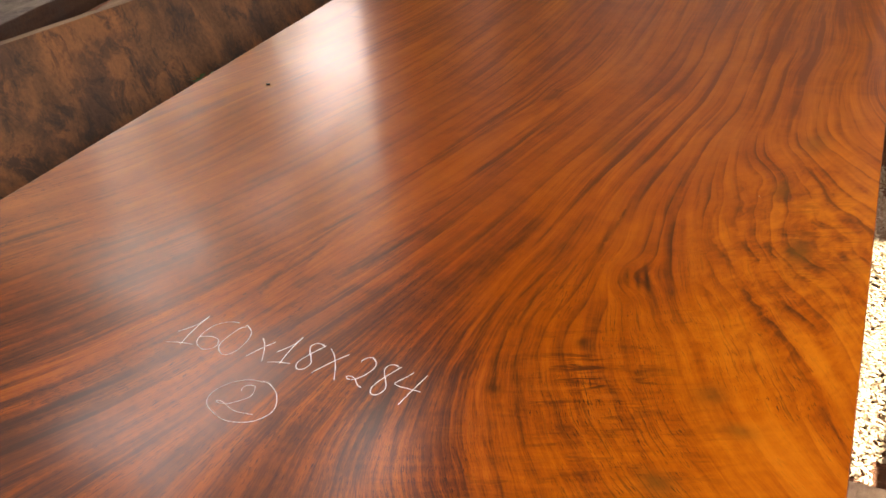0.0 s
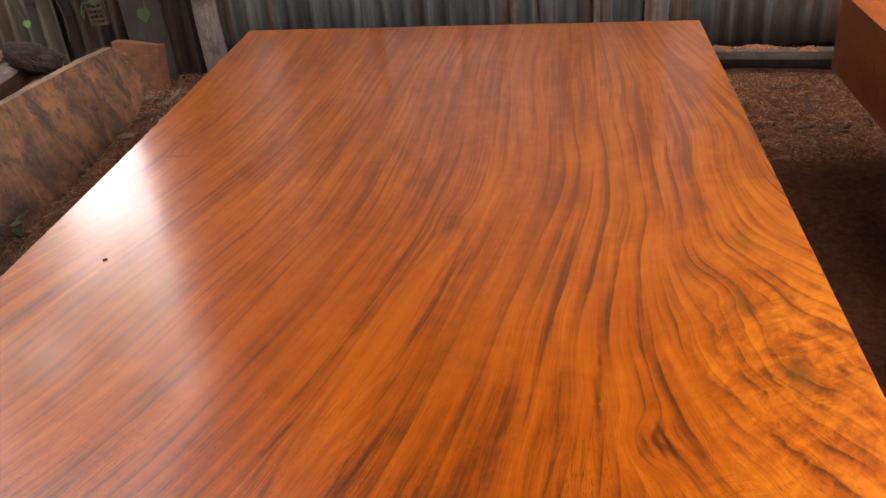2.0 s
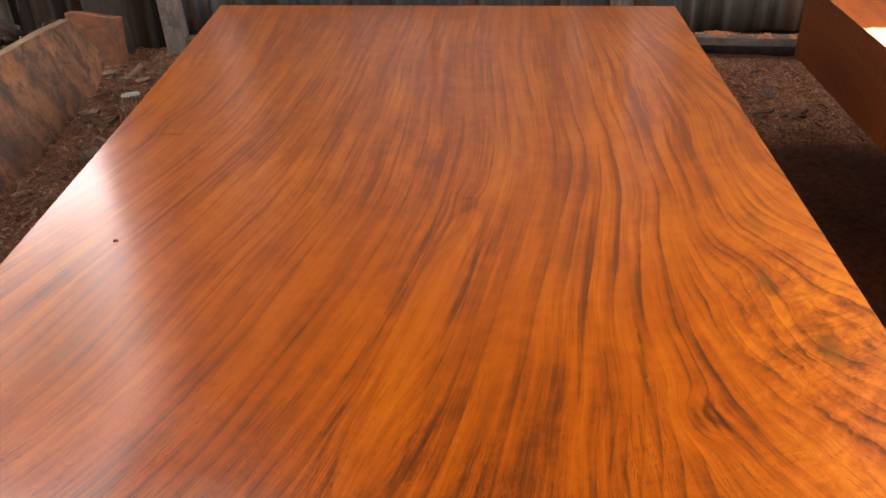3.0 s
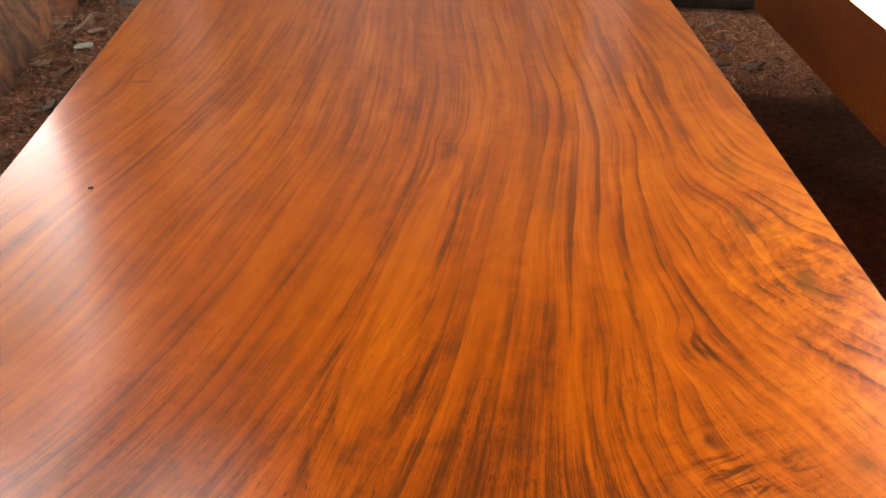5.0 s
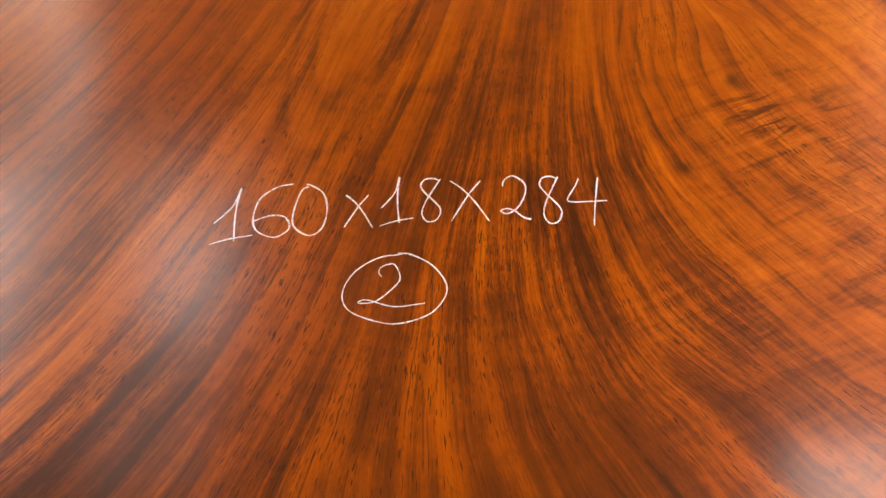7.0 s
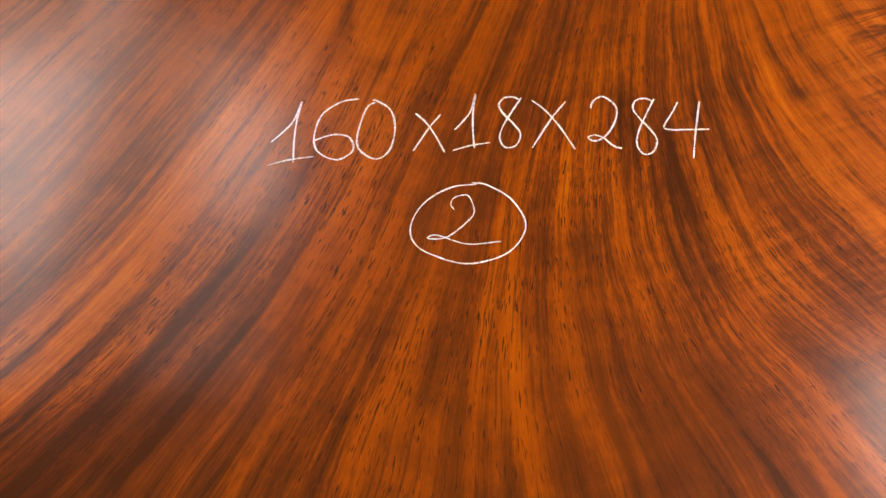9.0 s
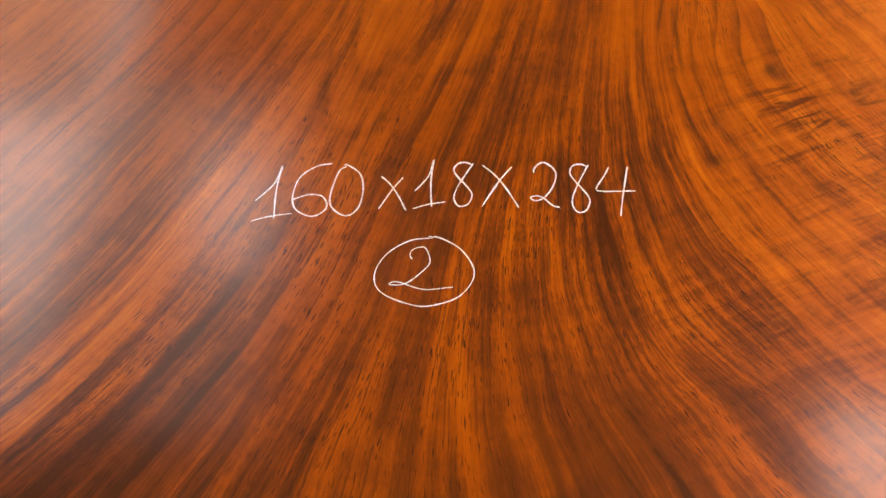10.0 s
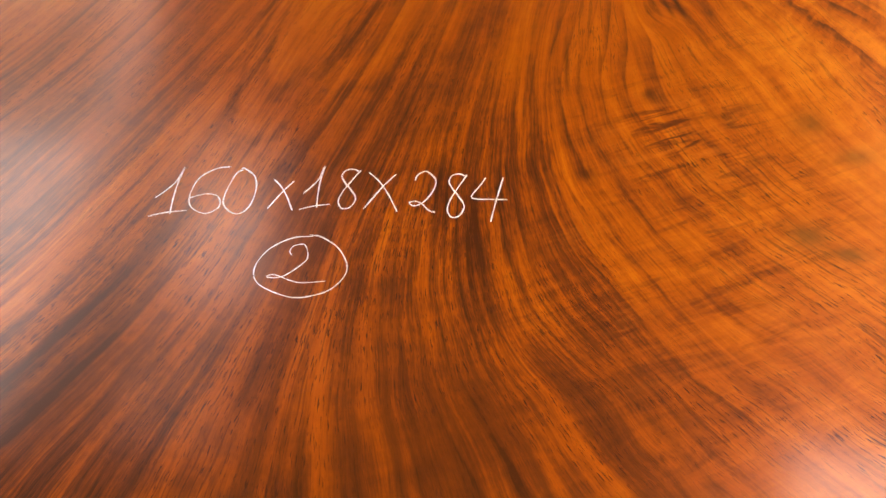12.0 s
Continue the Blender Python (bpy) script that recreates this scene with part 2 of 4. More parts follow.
        for cx, cy, rx, ry, f in ((0.394, 0.975, 0.0035, 0.045, 0.75), (0.388, 0.890, 0.0065, 0.050, 0.65), (0.352, 0.485, 0.012, 0.012, 0.6), (0.434, 0.622, 0.010, 0.012, 0.7), (0.330, 0.680, 0.0035, 0.040, 0.6), (0.106, 1.470, 0.020, 0.006, 0.45), (-0.655, 1.815, 0.040, 0.007, 0.5)):
            col = k.mix(times(times(k.spot(xyz, cx, cy, rx, ry), ragged), f), col, (0.035, 0.010, 0.004))
    # dust nibs and tiny pinholes in the lacquer
    for size, keep, tint in ((22.0, 0.70, (0.04, 0.02, 0.012)), (13.0, 0.80, (0.75, 0.66, 0.55))):
        nib = k.put("ShaderNodeTexVoronoi", Vector=xyz, Scale=size)
        some = k.put("ShaderNodeSeparateXYZ", Vector=nib.outputs["Color"])
        dot = k.span(nib.outputs["Distance"], 0.0014 * size, 0.0007 * size)
        col = k.mix(times(times(dot, k.math("GREATER_THAN", some.outputs[0], keep)), 0.7), col, tint)
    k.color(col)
    smear = k.noise(k.coords((1.0, 2.2, 1.0)), 2.2, 5.0)
    k.rough(k.span(smear, 0.3, 0.7, 0.29, 0.33))
    k.b.inputs["Specular IOR Level"].default_value = 0.2
    k.b.inputs["Coat Weight"].default_value = 0.85
    k.feed(k.b.inputs["Coat Roughness"], k.span(smear, 0.3, 0.7, 0.15, 0.19))
    k.bump(k.noise(xyz, 7.0, 2.0), 0.05, 0.01)
    return k.m


def sawn_wood(name, stops, grey=0.0, dirt=0.5, grain=(3.0, 3.0, 40.0), rough=0.85, mould=0.0):
    """Rough-sawn timber with stains; grain gives the frequency along each axis."""
    k = Mat(name, rough)
    g = k.noise(k.coords(grain), 1.0, 6.0, 0.65, 0.6)
    st = k.noise(k.coords(), 5.0, 6.0, 0.68)
    saw = k.noise(k.coords((90.0, 90.0, 4.0)), 1.0, 2.0)
    grit = k.noise(k.coords(), 70.0, 4.0, 0.7)
    tone = k.math("ADD", k.math("MULTIPLY", g, 0.55), k.math("ADD", k.math("MULTIPLY", k.noise(k.coords(), 1.8, 3.0), 0.25), k.math("MULTIPLY", grit, 0.20)))
    col = k.ramp(tone, stops)
    col = k.mix(k.math("MULTIPLY", k.span(st, 0.47, 0.60), dirt), col, (0.055, 0.042, 0.036))
    if mould:
        spots = k.noise(k.coords((9.0, 11.0, 8.0)), 1.0, 7.0, 0.75, 0.6)
        col = k.mix(k.math("MULTIPLY", k.span(spots, 0.47, 0.63), mould), col, (0.040, 0.034, 0.032))
    if grey:
        col = k.mix(k.math("MULTIPLY", k.span(k.noise(k.coords(), 3.0, 4.0), 0.35, 0.65), grey), col, (0.20, 0.185, 0.165))
    k.color(col)
    k.bump(k.math("ADD", k.math("ADD", g, grit), k.math("MULTIPLY", saw, 0.5)), 0.7, 0.006)
    return k.m


def tin(name, base, rust, pale_top=False, deep=1.0):
    """Old zinc sheet: stained in long vertical streaks, rusty in places."""
    k = Mat(name, 0.6, 0.15)
    streak = k.noise(k.coords((38.0, 38.0, 1.3)), 1.0, 5.0, 0.65, 0.3)
    wide = k.noise(k.coords((7.0, 7.0, 0.8)), 1.0, 4.0, 0.6)
    patch = k.noise(k.coords(), 5.0, 6.0, 0.65)
    r = k.random()
    tone = k.math("ADD", k.math("ADD", k.math("MULTIPLY", streak, 0.55), k.math("MULTIPLY", wide, 0.45)), k.math("MULTIPLY", k.math("SUBTRACT", r, 0.5), 0.16))
    col = k.ramp(tone, [(0.36, tuple(c * 0.38 for c in base)), (0.5, base), (0.64, tuple(min(1, c * 2.1) for c in base))])
    rusty = k.math("MULTIPLY", k.span(k.math("ADD", k.math("MULTIPLY", patch, 0.35), k.math("MULTIPLY", wide, 0.65)), 0.49, 0.56), rust)
    col = k.mix(rusty, col, k.ramp(streak, [(0.35, (0.034 * deep, 0.018 * deep, 0.010 * deep)), (0.65, (0.16 * deep, 0.090 * deep, 0.045 * deep))]))
    band = k.noise(k.coords((24.0, 24.0, 0.5), turn=(0, 0, 0)), 1.0, 2.0, 0.6)
    col = k.mix(k.span(band, 0.55, 0.66, 0.0, 0.75 * rust), col, k.ramp(streak, [(0.35, (0.045 * deep, 0.025 * deep, 0.014 * deep)), (0.65, (0.20 * deep, 0.125 * deep, 0.068 * deep))]))
    col = k.mix(k.span(band, 0.44, 0.34, 0.0, 0.6), col, (0.055, 0.070, 0.075))
    # unseen upper part painted pale in stripes, to brighten its reflection in the slab
    if pale_top:
        high = k.put("ShaderNodeSeparateXYZ", Vector=k.coords()).outputs[2]
        stripe = k.noise(k.coords((15.0, 15.0, 0.2)), 1.0, 2.0, 0.6)
        col = k.mix(k.math("MULTIPLY", k.span(high, 0.72, 0.92), k.span(stripe, 0.44, 0.56, 0.08, 0.95)), col, (0.58, 0.60, 0.63))
    flakes = k.noise(k.coords((30.0, 30.0, 16.0)), 1.0, 4.0, 0.7, 0.5)
    col = k.mix(k.span(flakes, 0.66, 0.72, 0.0, 0.6 * deep), col, (0.24, 0.225, 0.19))
    k.color(col)
    k.rough(k.span(streak, 0.3, 0.7, 0.5, 0.8))
    k.bump(k.math("ADD", patch, streak), 0.3, 0.004)
    return k.m


def soil():
    k = Mat("soil", 0.95)
    p = k.coords()
    big = k.noise(p, 2.4, 4.0)
    small = k.noise(p, 38.0, 6.0, 0.7)
    bits = k.noise(k.coords((60.0, 160.0, 60.0)), 1.0, 3.0, 0.7, 1.5)
    col = k.ramp(k.math("ADD", k.math("MULTIPLY", small, 0.6), k.math("MULTIPLY", big, 0.4)), [(0.36, (0.060, 0.023, 0.012)), (0.5, (0.18, 0.070, 0.032)), (0.66, (0.32, 0.145, 0.070))])
    col = k.mix(k.span(bits, 0.56, 0.66, 0.0, 0.7), col, (0.28, 0.16, 0.09))
    k.color(col)
    k.bump(k.math("ADD", small, bits), 0.9, 0.02)
    return k.m


def chips(name, stops):
    k = Mat(name, 0.9)
    col = k.ramp(k.island(), stops)
    col = k.mix(k.math("MULTIPLY", k.noise(k.coords(), 60.0, 3.0), 0.5), col, (0.09, 0.05, 0.03))
    k.color(col)
    return k.m


def leafy(name, a, b):
    k = Mat(name, 0.5)
    n = k.noise(k.coords(), 40.0, 3.0)
    k.color(k.ramp(k.math("ADD", k.math("MULTIPLY", n, 0.5), k.math("MULTIPLY", k.island(), 0.5)), [(0.25, a), (0.75, b)]))
    tr = k.put("ShaderNodeBsdfTranslucent", Color=(b[0] * 1.6, b[1] * 1.6, b[2] * 1.2, 1))
    mx = k.put("ShaderNodeMixShader", Fac=0.35)
    k.t.links.new(k.b.outputs[0], mx.inputs[1])
    k.t.links.new(tr.outputs[0], mx.inputs[2])
    k.t.links.new(mx.outputs[0], k.t.nodes["Material Output"].inputs["Surface"])
    return k.m


def chalky():
    k = Mat("chalk", 0.95)
    k.color((0.94, 0.91, 0.88))
    grit = k.noise(k.coords(), 900.0, 2.0, 0.6)
    tr = k.put("ShaderNodeBsdfTransparent")
    mx = k.put("ShaderNodeMixShader", Fac=k.span(grit, 0.34, 0.50, 0.25, 1.0))
    k.t.links.new(tr.outputs[0], mx.inputs[1])
    k.t.links.new(k.b.outputs[0], mx.inputs[2])
    k.t.links.new(mx.outputs[0], k.t.nodes["Material Output"].inputs["Surface"])
    return k.m


def plain(name, c, rough=0.7, amount=0.35, scale=12.0):
    k = Mat(name, rough)
    n = k.noise(k.coords(), scale, 5.0)
    k.color(k.mix(k.span(n, 0.3, 0.7, 0.0, amount), c, tuple(x * 0.45 for x in c)))
    k.bump(n, 0.3, 0.004)
    return k.m


WOOD = lacquered_wood("lacquered_hardwood")
WOOD_B = lacquered_wood("lacquered_hardwood_plain", marks=False)
EDGE_WOOD = sawn_wood("dark_sawn_edge", [(0.3, (0.11, 0.027, 0.005)), (0.5, (0.185, 0.047, 0.008)), (0.7, (0.26, 0.072, 0.012))], dirt=0.08, grain=(1.3, 1.3, 15.0), rough=0.38)
SAWN_RED = sawn_wood("rough_sawn_red", [(0.34, (0.065, 0.036, 0.022)), (0.48, (0.19, 0.100, 0.050)), (0.62, (0.36, 0.160, 0.064))], dirt=0.65, grain=(6.0, 7.0, 3.0), mould=0.8)
BROWN_EDGE = sawn_wood("brown_plank_edge", [(0.3, (0.030, 0.014, 0.008)), (0.7, (0.12, 0.056, 0.028))], dirt=0.5, grain=(20.0, 3.0, 30.0))
SAWN_END = sawn_wood("sawn_block_red", [(0.3, (0.075, 0.028, 0.011)), (0.6, (0.25, 0.095, 0.034))], dirt=0.35, grain=(6.0, 6.0, 18.0), mould=0.5)
PLANK_WOOD = sawn_wood("weathered_plank", [(0.3, (0.055, 0.042, 0.030)), (0.5, (0.14, 0.115, 0.088)), (0.7, (0.26, 0.225, 0.185))], grey=0.15, dirt=0.8, grain=(25.0, 2.5, 25.0), mould=0.35)
SILL_WOOD = sawn_wood("stained_sill", [(0.3, (0.045, 0.040, 0.032)), (0.5, (0.11, 0.098, 0.080)), (0.7, (0.20, 0.180, 0.148))], dirt=0.6, grain=(3.0, 25.0, 45.0), mould=0.5)
GREY_WOOD = sawn_wood("weathered_grey", [(0.3, (0.045, 0.033, 0.024)), (0.5, (0.11, 0.085, 0.062)), (0.7, (0.20, 0.165, 0.125))], grey=0.0, dirt=0.6, grain=(25.0, 2.5, 25.0))
POST_WOOD = sawn_wood("weathered_post", [(0.3, (0.06, 0.046, 0.036)), (0.5, (0.20, 0.165, 0.13)), (0.7, (0.42, 0.38, 0.33))], grey=0.5, dirt=0.75, grain=(34.0, 34.0, 3.0), mould=0.6)
CHIP_WOOD = sawn_wood("brown_bark_chip", [(0.3, (0.040, 0.020, 0.012)), (0.5, (0.085, 0.046, 0.026)), (0.7, (0.16, 0.092, 0.052))], dirt=0.4, grain=(30.0, 6.0, 30.0))
TAN_WOOD = sawn_wood("tan_offcut", [(0.3, (0.11, 0.066, 0.034)), (0.5, (0.20, 0.130, 0.074)), (0.7, (0.30, 0.21, 0.125))], dirt=0.5, grain=(25.0, 2.5, 25.0))
PALE_WOOD = sawn_wood("pale_sawn", [(0.3, (0.20, 0.135, 0.078)), (0.5, (0.32, 0.23, 0.14)), (0.7, (0.44, 0.34, 0.22))], dirt=0.4, grain=(25.0, 2.5, 25.0))
DARK_WOOD = sawn_wood("dark_board", [(0.3, (0.010, 0.008, 0.007)), (0.7, (0.028, 0.021, 0.017))], dirt=0.4)
# grey board, darkened for the shade of the fence's left corner
GREY_BOARD = sawn_wood("darkened_grey_board", [(0.3, (0.022, 0.020, 0.015)), (0.7, (0.062, 0.054, 0.042))], grey=0.1, dirt=0.5, grain=(30.0, 30.0, 2.5))
BARK = sawn_wood("bark", [(0.3, (0.008, 0.006, 0.005)), (0.5, (0.022, 0.013, 0.009)), (0.7, (0.085, 0.045, 0.028))], dirt=0.15, grain=(9.0, 40.0, 40.0), rough=0.95)
TIN = tin("old_zinc", (0.092, 0.108, 0.104), 0.85, True)
TIN_RIGHT = tin("dull_zinc", (0.060, 0.064, 0.056), 0.7)
TIN_LIGHT = tin("pale_flaking_strip", (0.16, 0.155, 0.14), 0.8)
TIN_LOOSE = tin("loose_pale_zinc", (0.085, 0.100, 0.092), 0.1)
# rusty zinc, its colour lowered to hold the left corner's shade
TIN_DARK = tin("darkened_rusty_zinc", (0.024, 0.019, 0.014), 0.95, deep=0.40)
TIN_PALE = tin("pale_zinc", (0.052, 0.054, 0.036), 0.75, deep=0.7)
SOIL = soil()
SHAVINGS = chips("wood_shavings", [(0.0, (0.14, 0.050, 0.024)), (0.5, (0.37, 0.150, 0.066)), (0.85, (0.55, 0.26, 0.125)), (1.0, (0.68, 0.46, 0.27))])
SAWDUST = plain("sawdust", (0.36, 0.155, 0.072), 0.95, 0.8, 90.0)
STRAW = chips("dry_straw", [(0.0, (0.10, 0.055, 0.03)), (0.6, (0.30, 0.20, 0.11)), (1.0, (0.50, 0.38, 0.24))])
# sawdust whitened to look overexposed by the sun
SUNLIT_DUST = chips("sunlit_cream_sawdust", [(0.0, (0.45, 0.33, 0.20)), (0.5, (0.66, 0.54, 0.36)), (1.0, (0.76, 0.67, 0.50))])
LITTER = chips("dry_litter", [(0.0, (0.045, 0.026, 0.015)), (0.6, (0.115, 0.066, 0.038)), (1.0, (0.26, 0.175, 0.105))])
LEAF = leafy("green_leaf", (0.06, 0.12, 0.02), (0.16, 0.28, 0.04))
LEAF_MID = leafy("mid_green_leaf", (0.020, 0.050, 0.012), (0.04, 0.090, 0.022))
LEAF_DARK = leafy("dark_leaf", (0.025, 0.05, 0.018), (0.05, 0.10, 0.03))
STEM = plain("vine_stem", (0.13, 0.10, 0.06))
RAG = plain("pale_rag", (0.34, 0.37, 0.30), 0.9, 0.5, 45.0)
RAG_GREY = plain("grey_rag", (0.12, 0.11, 0.10), 0.9, 0.8, 50.0)
PALE_CHIP = plain("pale_chip", (0.15, 0.135, 0.105), 0.85, 0.7, 40.0)
CLAY = plain("brown_grating", (0.075, 0.052, 0.034))
CHALK = chalky()


# ---- mesh helpers ----
def part(name, bm, material, parent=None, label=""):
    me = bpy.data.meshes.new(name)
    bm.normal_update()
    bm.to_mesh(me)
    bm.free()
    me.materials.append(material)
    ob = new(name, me)
    if parent:
        ob.parent = parent
    return tagged(ob, label)


def smooth(ob):
    for p in ob.data.polygons:
        p.use_smooth = True
    return ob


def empty(name, at=(0, 0, 0)):
    ob = new(name)
    ob.matrix_world = Matrix.Translation(at)
    return ob


def block(size, m=None, bevel=0.004, cuts=(0, 0, 0), rough=0.0, seed=0.0):
    """A box with worn edges, cut up and made uneven by noise of amplitude rough."""
    bm = bmesh.new()
    bmesh.ops.create_cube(bm, size=1.0)
    bmesh.ops.scale(bm, vec=size, verts=bm.verts)
    if bevel:
        bmesh.ops.bevel(bm, geom=list(bm.edges), offset=bevel, segments=2, affect="EDGES", profile=0.6)
    for ax in range(3):
        for i in range(cuts[ax]):
            n = Vector((0, 0, 0))
            n[ax] = 1
            bmesh.ops.bisect_plane(bm, geom=bm.verts[:] + bm.edges[:] + bm.faces[:], plane_co=n * size[ax] * ((i + 1) / (cuts[ax] + 1) - 0.5), plane_no=n)
    if rough:
        for v in bm.verts:
            v.co += noise.noise_vector(v.co * 7.0 + Vector((seed, seed * 2, 0))) * rough
    if m is not None:
        bm.transform(m)
    return bm


def tube(path, radius, sides=6, taper=1.0):
    """A bent round rod along points."""
    bm = bmesh.new()
    pts = [Vector(p) for p in path]
    rings = []
    for i, p in enumerate(pts):
        d = (pts[min(i + 1, len(pts) - 1)] - pts[max(i - 1, 0)]).normalized()
        a = d.orthogonal().normalized()
        b = d.cross(a)
        r = radius * (1 + (taper - 1) * i / (len(pts) - 1))
        rings.append([bm.verts.new(p + (a * math.cos(w) + b * math.sin(w)) * r) for w in (2 * math.pi * j / sides for j in range(sides))])
    for r0, r1 in zip(rings, rings[1:]):
        for j in range(sides):
            bm.faces.new((r0[j], r0[(j + 1) % sides], r1[(j + 1) % sides], r1[j]))
    bm.faces.new(rings[0][::-1])
    bm.faces.new(rings[-1])
    return bm


def rise(x, y):
    """Height of the ground: a low bank along the rough timbers, a little heap against the fence."""
    def step(a, b, v):
        u = min(1.0, max(0.0, (v - a) / (b - a)))
        return u * u * (3 - 2 * u)
    left = 0.17 * step(-0.75, -1.2, x)
    heap = 0.075 * step(3.15, 3.50, y) * step(0.6, 1.0, x)
    near = step(-9, -4, x) * step(9, 4, x) * step(-8, -3, y) * step(8, 4, y)
    rough = 0.018 * noise.noise((x * 2.3, y * 2.3, 0)) + 0.008 * noise.noise((x * 11, y * 11, 3))
    return (left + heap + rough) * near


# ---- ground ----
def ground():
    xs = [-90, -45, -22, -12, -7, -5] + [-4 + 0.06 * i for i in range(134)] + [5, 7, 12, 22, 45, 90]
    ys = [-90, -45, -22, -12, -7, -4, -2.5] + [-1.5 + 0.06 * i for i in range(92)] + [4.4, 5, 7, 12, 22, 45, 90]
    bm = bmesh.new()
    rows = [[bm.verts.new((x, y, rise(x, y))) for x in xs] for y in ys]
    for r0, r1 in zip(rows, rows[1:]):
        for j in range(len(xs) - 1):
            bm.faces.new((r0[j], r0[j + 1], r1[j + 1], r1[j]))
    return tagged(smooth(part("ground", bm, SOIL)), "reddish brown earth strewn with sawdust and shavings", "ground", kind="structure")


ground()


# ---- the finished slab on its bearers ----
TOP, LONG, WIDE, THICK = 0.56, 2.84, 1.60, 0.18


# sideways drift of the grain: control values of a cubic sheet, across the slab by rows, from the butt to the far end
GRAIN = (
    (1.348, 1.167, 0.986, 0.827, 0.676, 0.500, 0.210, -0.175, -0.106, 0.013, 0.003),
    (1.086, 0.962, 0.827, 0.698, 0.578, 0.424, 0.303, -0.040, -0.056, 0.038, 0.005),
    (0.824, 0.754, 0.674, 0.569, 0.486, 0.335, 0.328, 0.132, 0.000, 0.033, 0.004),
    (0.562, 0.537, 0.527, 0.450, 0.393, 0.280, 0.203, 0.146, 0.079, 0.041, 0.003),
    (0.300, 0.301, 0.307, 0.301, 0.272, 0.211, 0.129, 0.047, 0.111, 0.020, -0.001),
    (0.038, 0.055, 0.056, 0.083, 0.099, 0.097, 0.070, -0.011, 0.021, -0.012, -0.004),
    (-0.225, -0.206, -0.191, -0.176, -0.153, -0.131, -0.084, -0.080, -0.131, -0.075, -0.009),
    (-0.491, -0.473, -0.452, -0.430, -0.386, -0.361, -0.349, -0.274, -0.283, -0.049, -0.002),
    (-0.757, -0.740, -0.714, -0.676, -0.617, -0.590, -0.595, -0.498, -0.362, -0.014, 0.005))


def basis(u):
    return ((1 - u) ** 3 / 6, (3 * u ** 3 - 6 * u * u + 4) / 6, (-3 * u ** 3 + 3 * u * u + 3 * u + 1) / 6, u ** 3 / 6)


def tongue(x, y):
    """A long tongue of plain flat-sawn figure near the middle, 1 inside and 0 outside."""
    t = ((x + 0.050) * 0.165 + (y - 0.60) * 0.78) / 0.6356
    off = ((x + 0.050) * 0.78 - (y - 0.60) * 0.165) / 0.797 + 0.012 * math.sin(t * 3.14)
    wide = 0.050 - 0.012 * t + 0.004 * noise.noise((x * 20, y * 9, 3))
    return math.exp(-abs(off / wide) ** 2.4 - abs((t - 0.46) / 0.52) ** 4)


def grain(x, y):
    """The grain's coordinate across the top: its level lines run parallel at the far end and fan out towards the butt."""
    a = min(1.0, max(0.0, (x + 0.84) / 1.68)) * 6
    b = min(1.0, max(0.0, (math.log1p(y / 0.6) + 0.0339) / 1.8201)) * 8
    i, j = min(int(a), 5), min(int(b), 7)
    s = x + sum(u * v * GRAIN[i + m][j + n] for m, u in enumerate(basis(a - i)) for n, v in enumerate(basis(b - j)))
    for cx, cy, rx, ry, h in ((0.450, 0.80, 0.035, 0.05, 0.007), (0.70, 1.00, 0.05, 0.10, 0.006), (-0.65, 1.82, 0.07, 0.07, 0.03), (0.62, 1.20, 0.05, 0.10, -0.006)):
        s += h * math.exp(-((x - cx) / rx) ** 2 - ((y - cy) / ry) ** 2)
    s += 0.018 * tongue(x, y) + 0.010 * math.exp(-((x - 0.105) / 0.03) ** 2 - ((y - 1.45) / 0.05) ** 2)
    s += 0.0025 * math.sin(y * 5.1 + x * 9.0) * (1.0 - math.exp(-(y / 1.3) ** 3))
    wild = math.exp(-((x - 0.70) / 0.13) ** 2 - ((y - 1.05) / 0.30) ** 2)
    s += 0.0042 * wild * (noise.noise((x * 13, y * 8, 4)) + 0.5 * noise.noise((x * 31, y * 19, 7)))
    s += 0.006 * noise.noise((x * 3, y * 4, 2)) * min(1.0, y * 0.7)
    return s + 0.0012 * noise.noise((x * 9, y * 7, 5)) + 0.0006 * noise.noise((x * 23, y * 18, 6))


def slot_sides(ob, material, least=0.6):
    """Gives the upright faces of a thing a second material."""
    ob.data.materials.append(material)
    for p in ob.data.polygons:
        if abs(p.normal.z) < least:
            p.material_index = 1


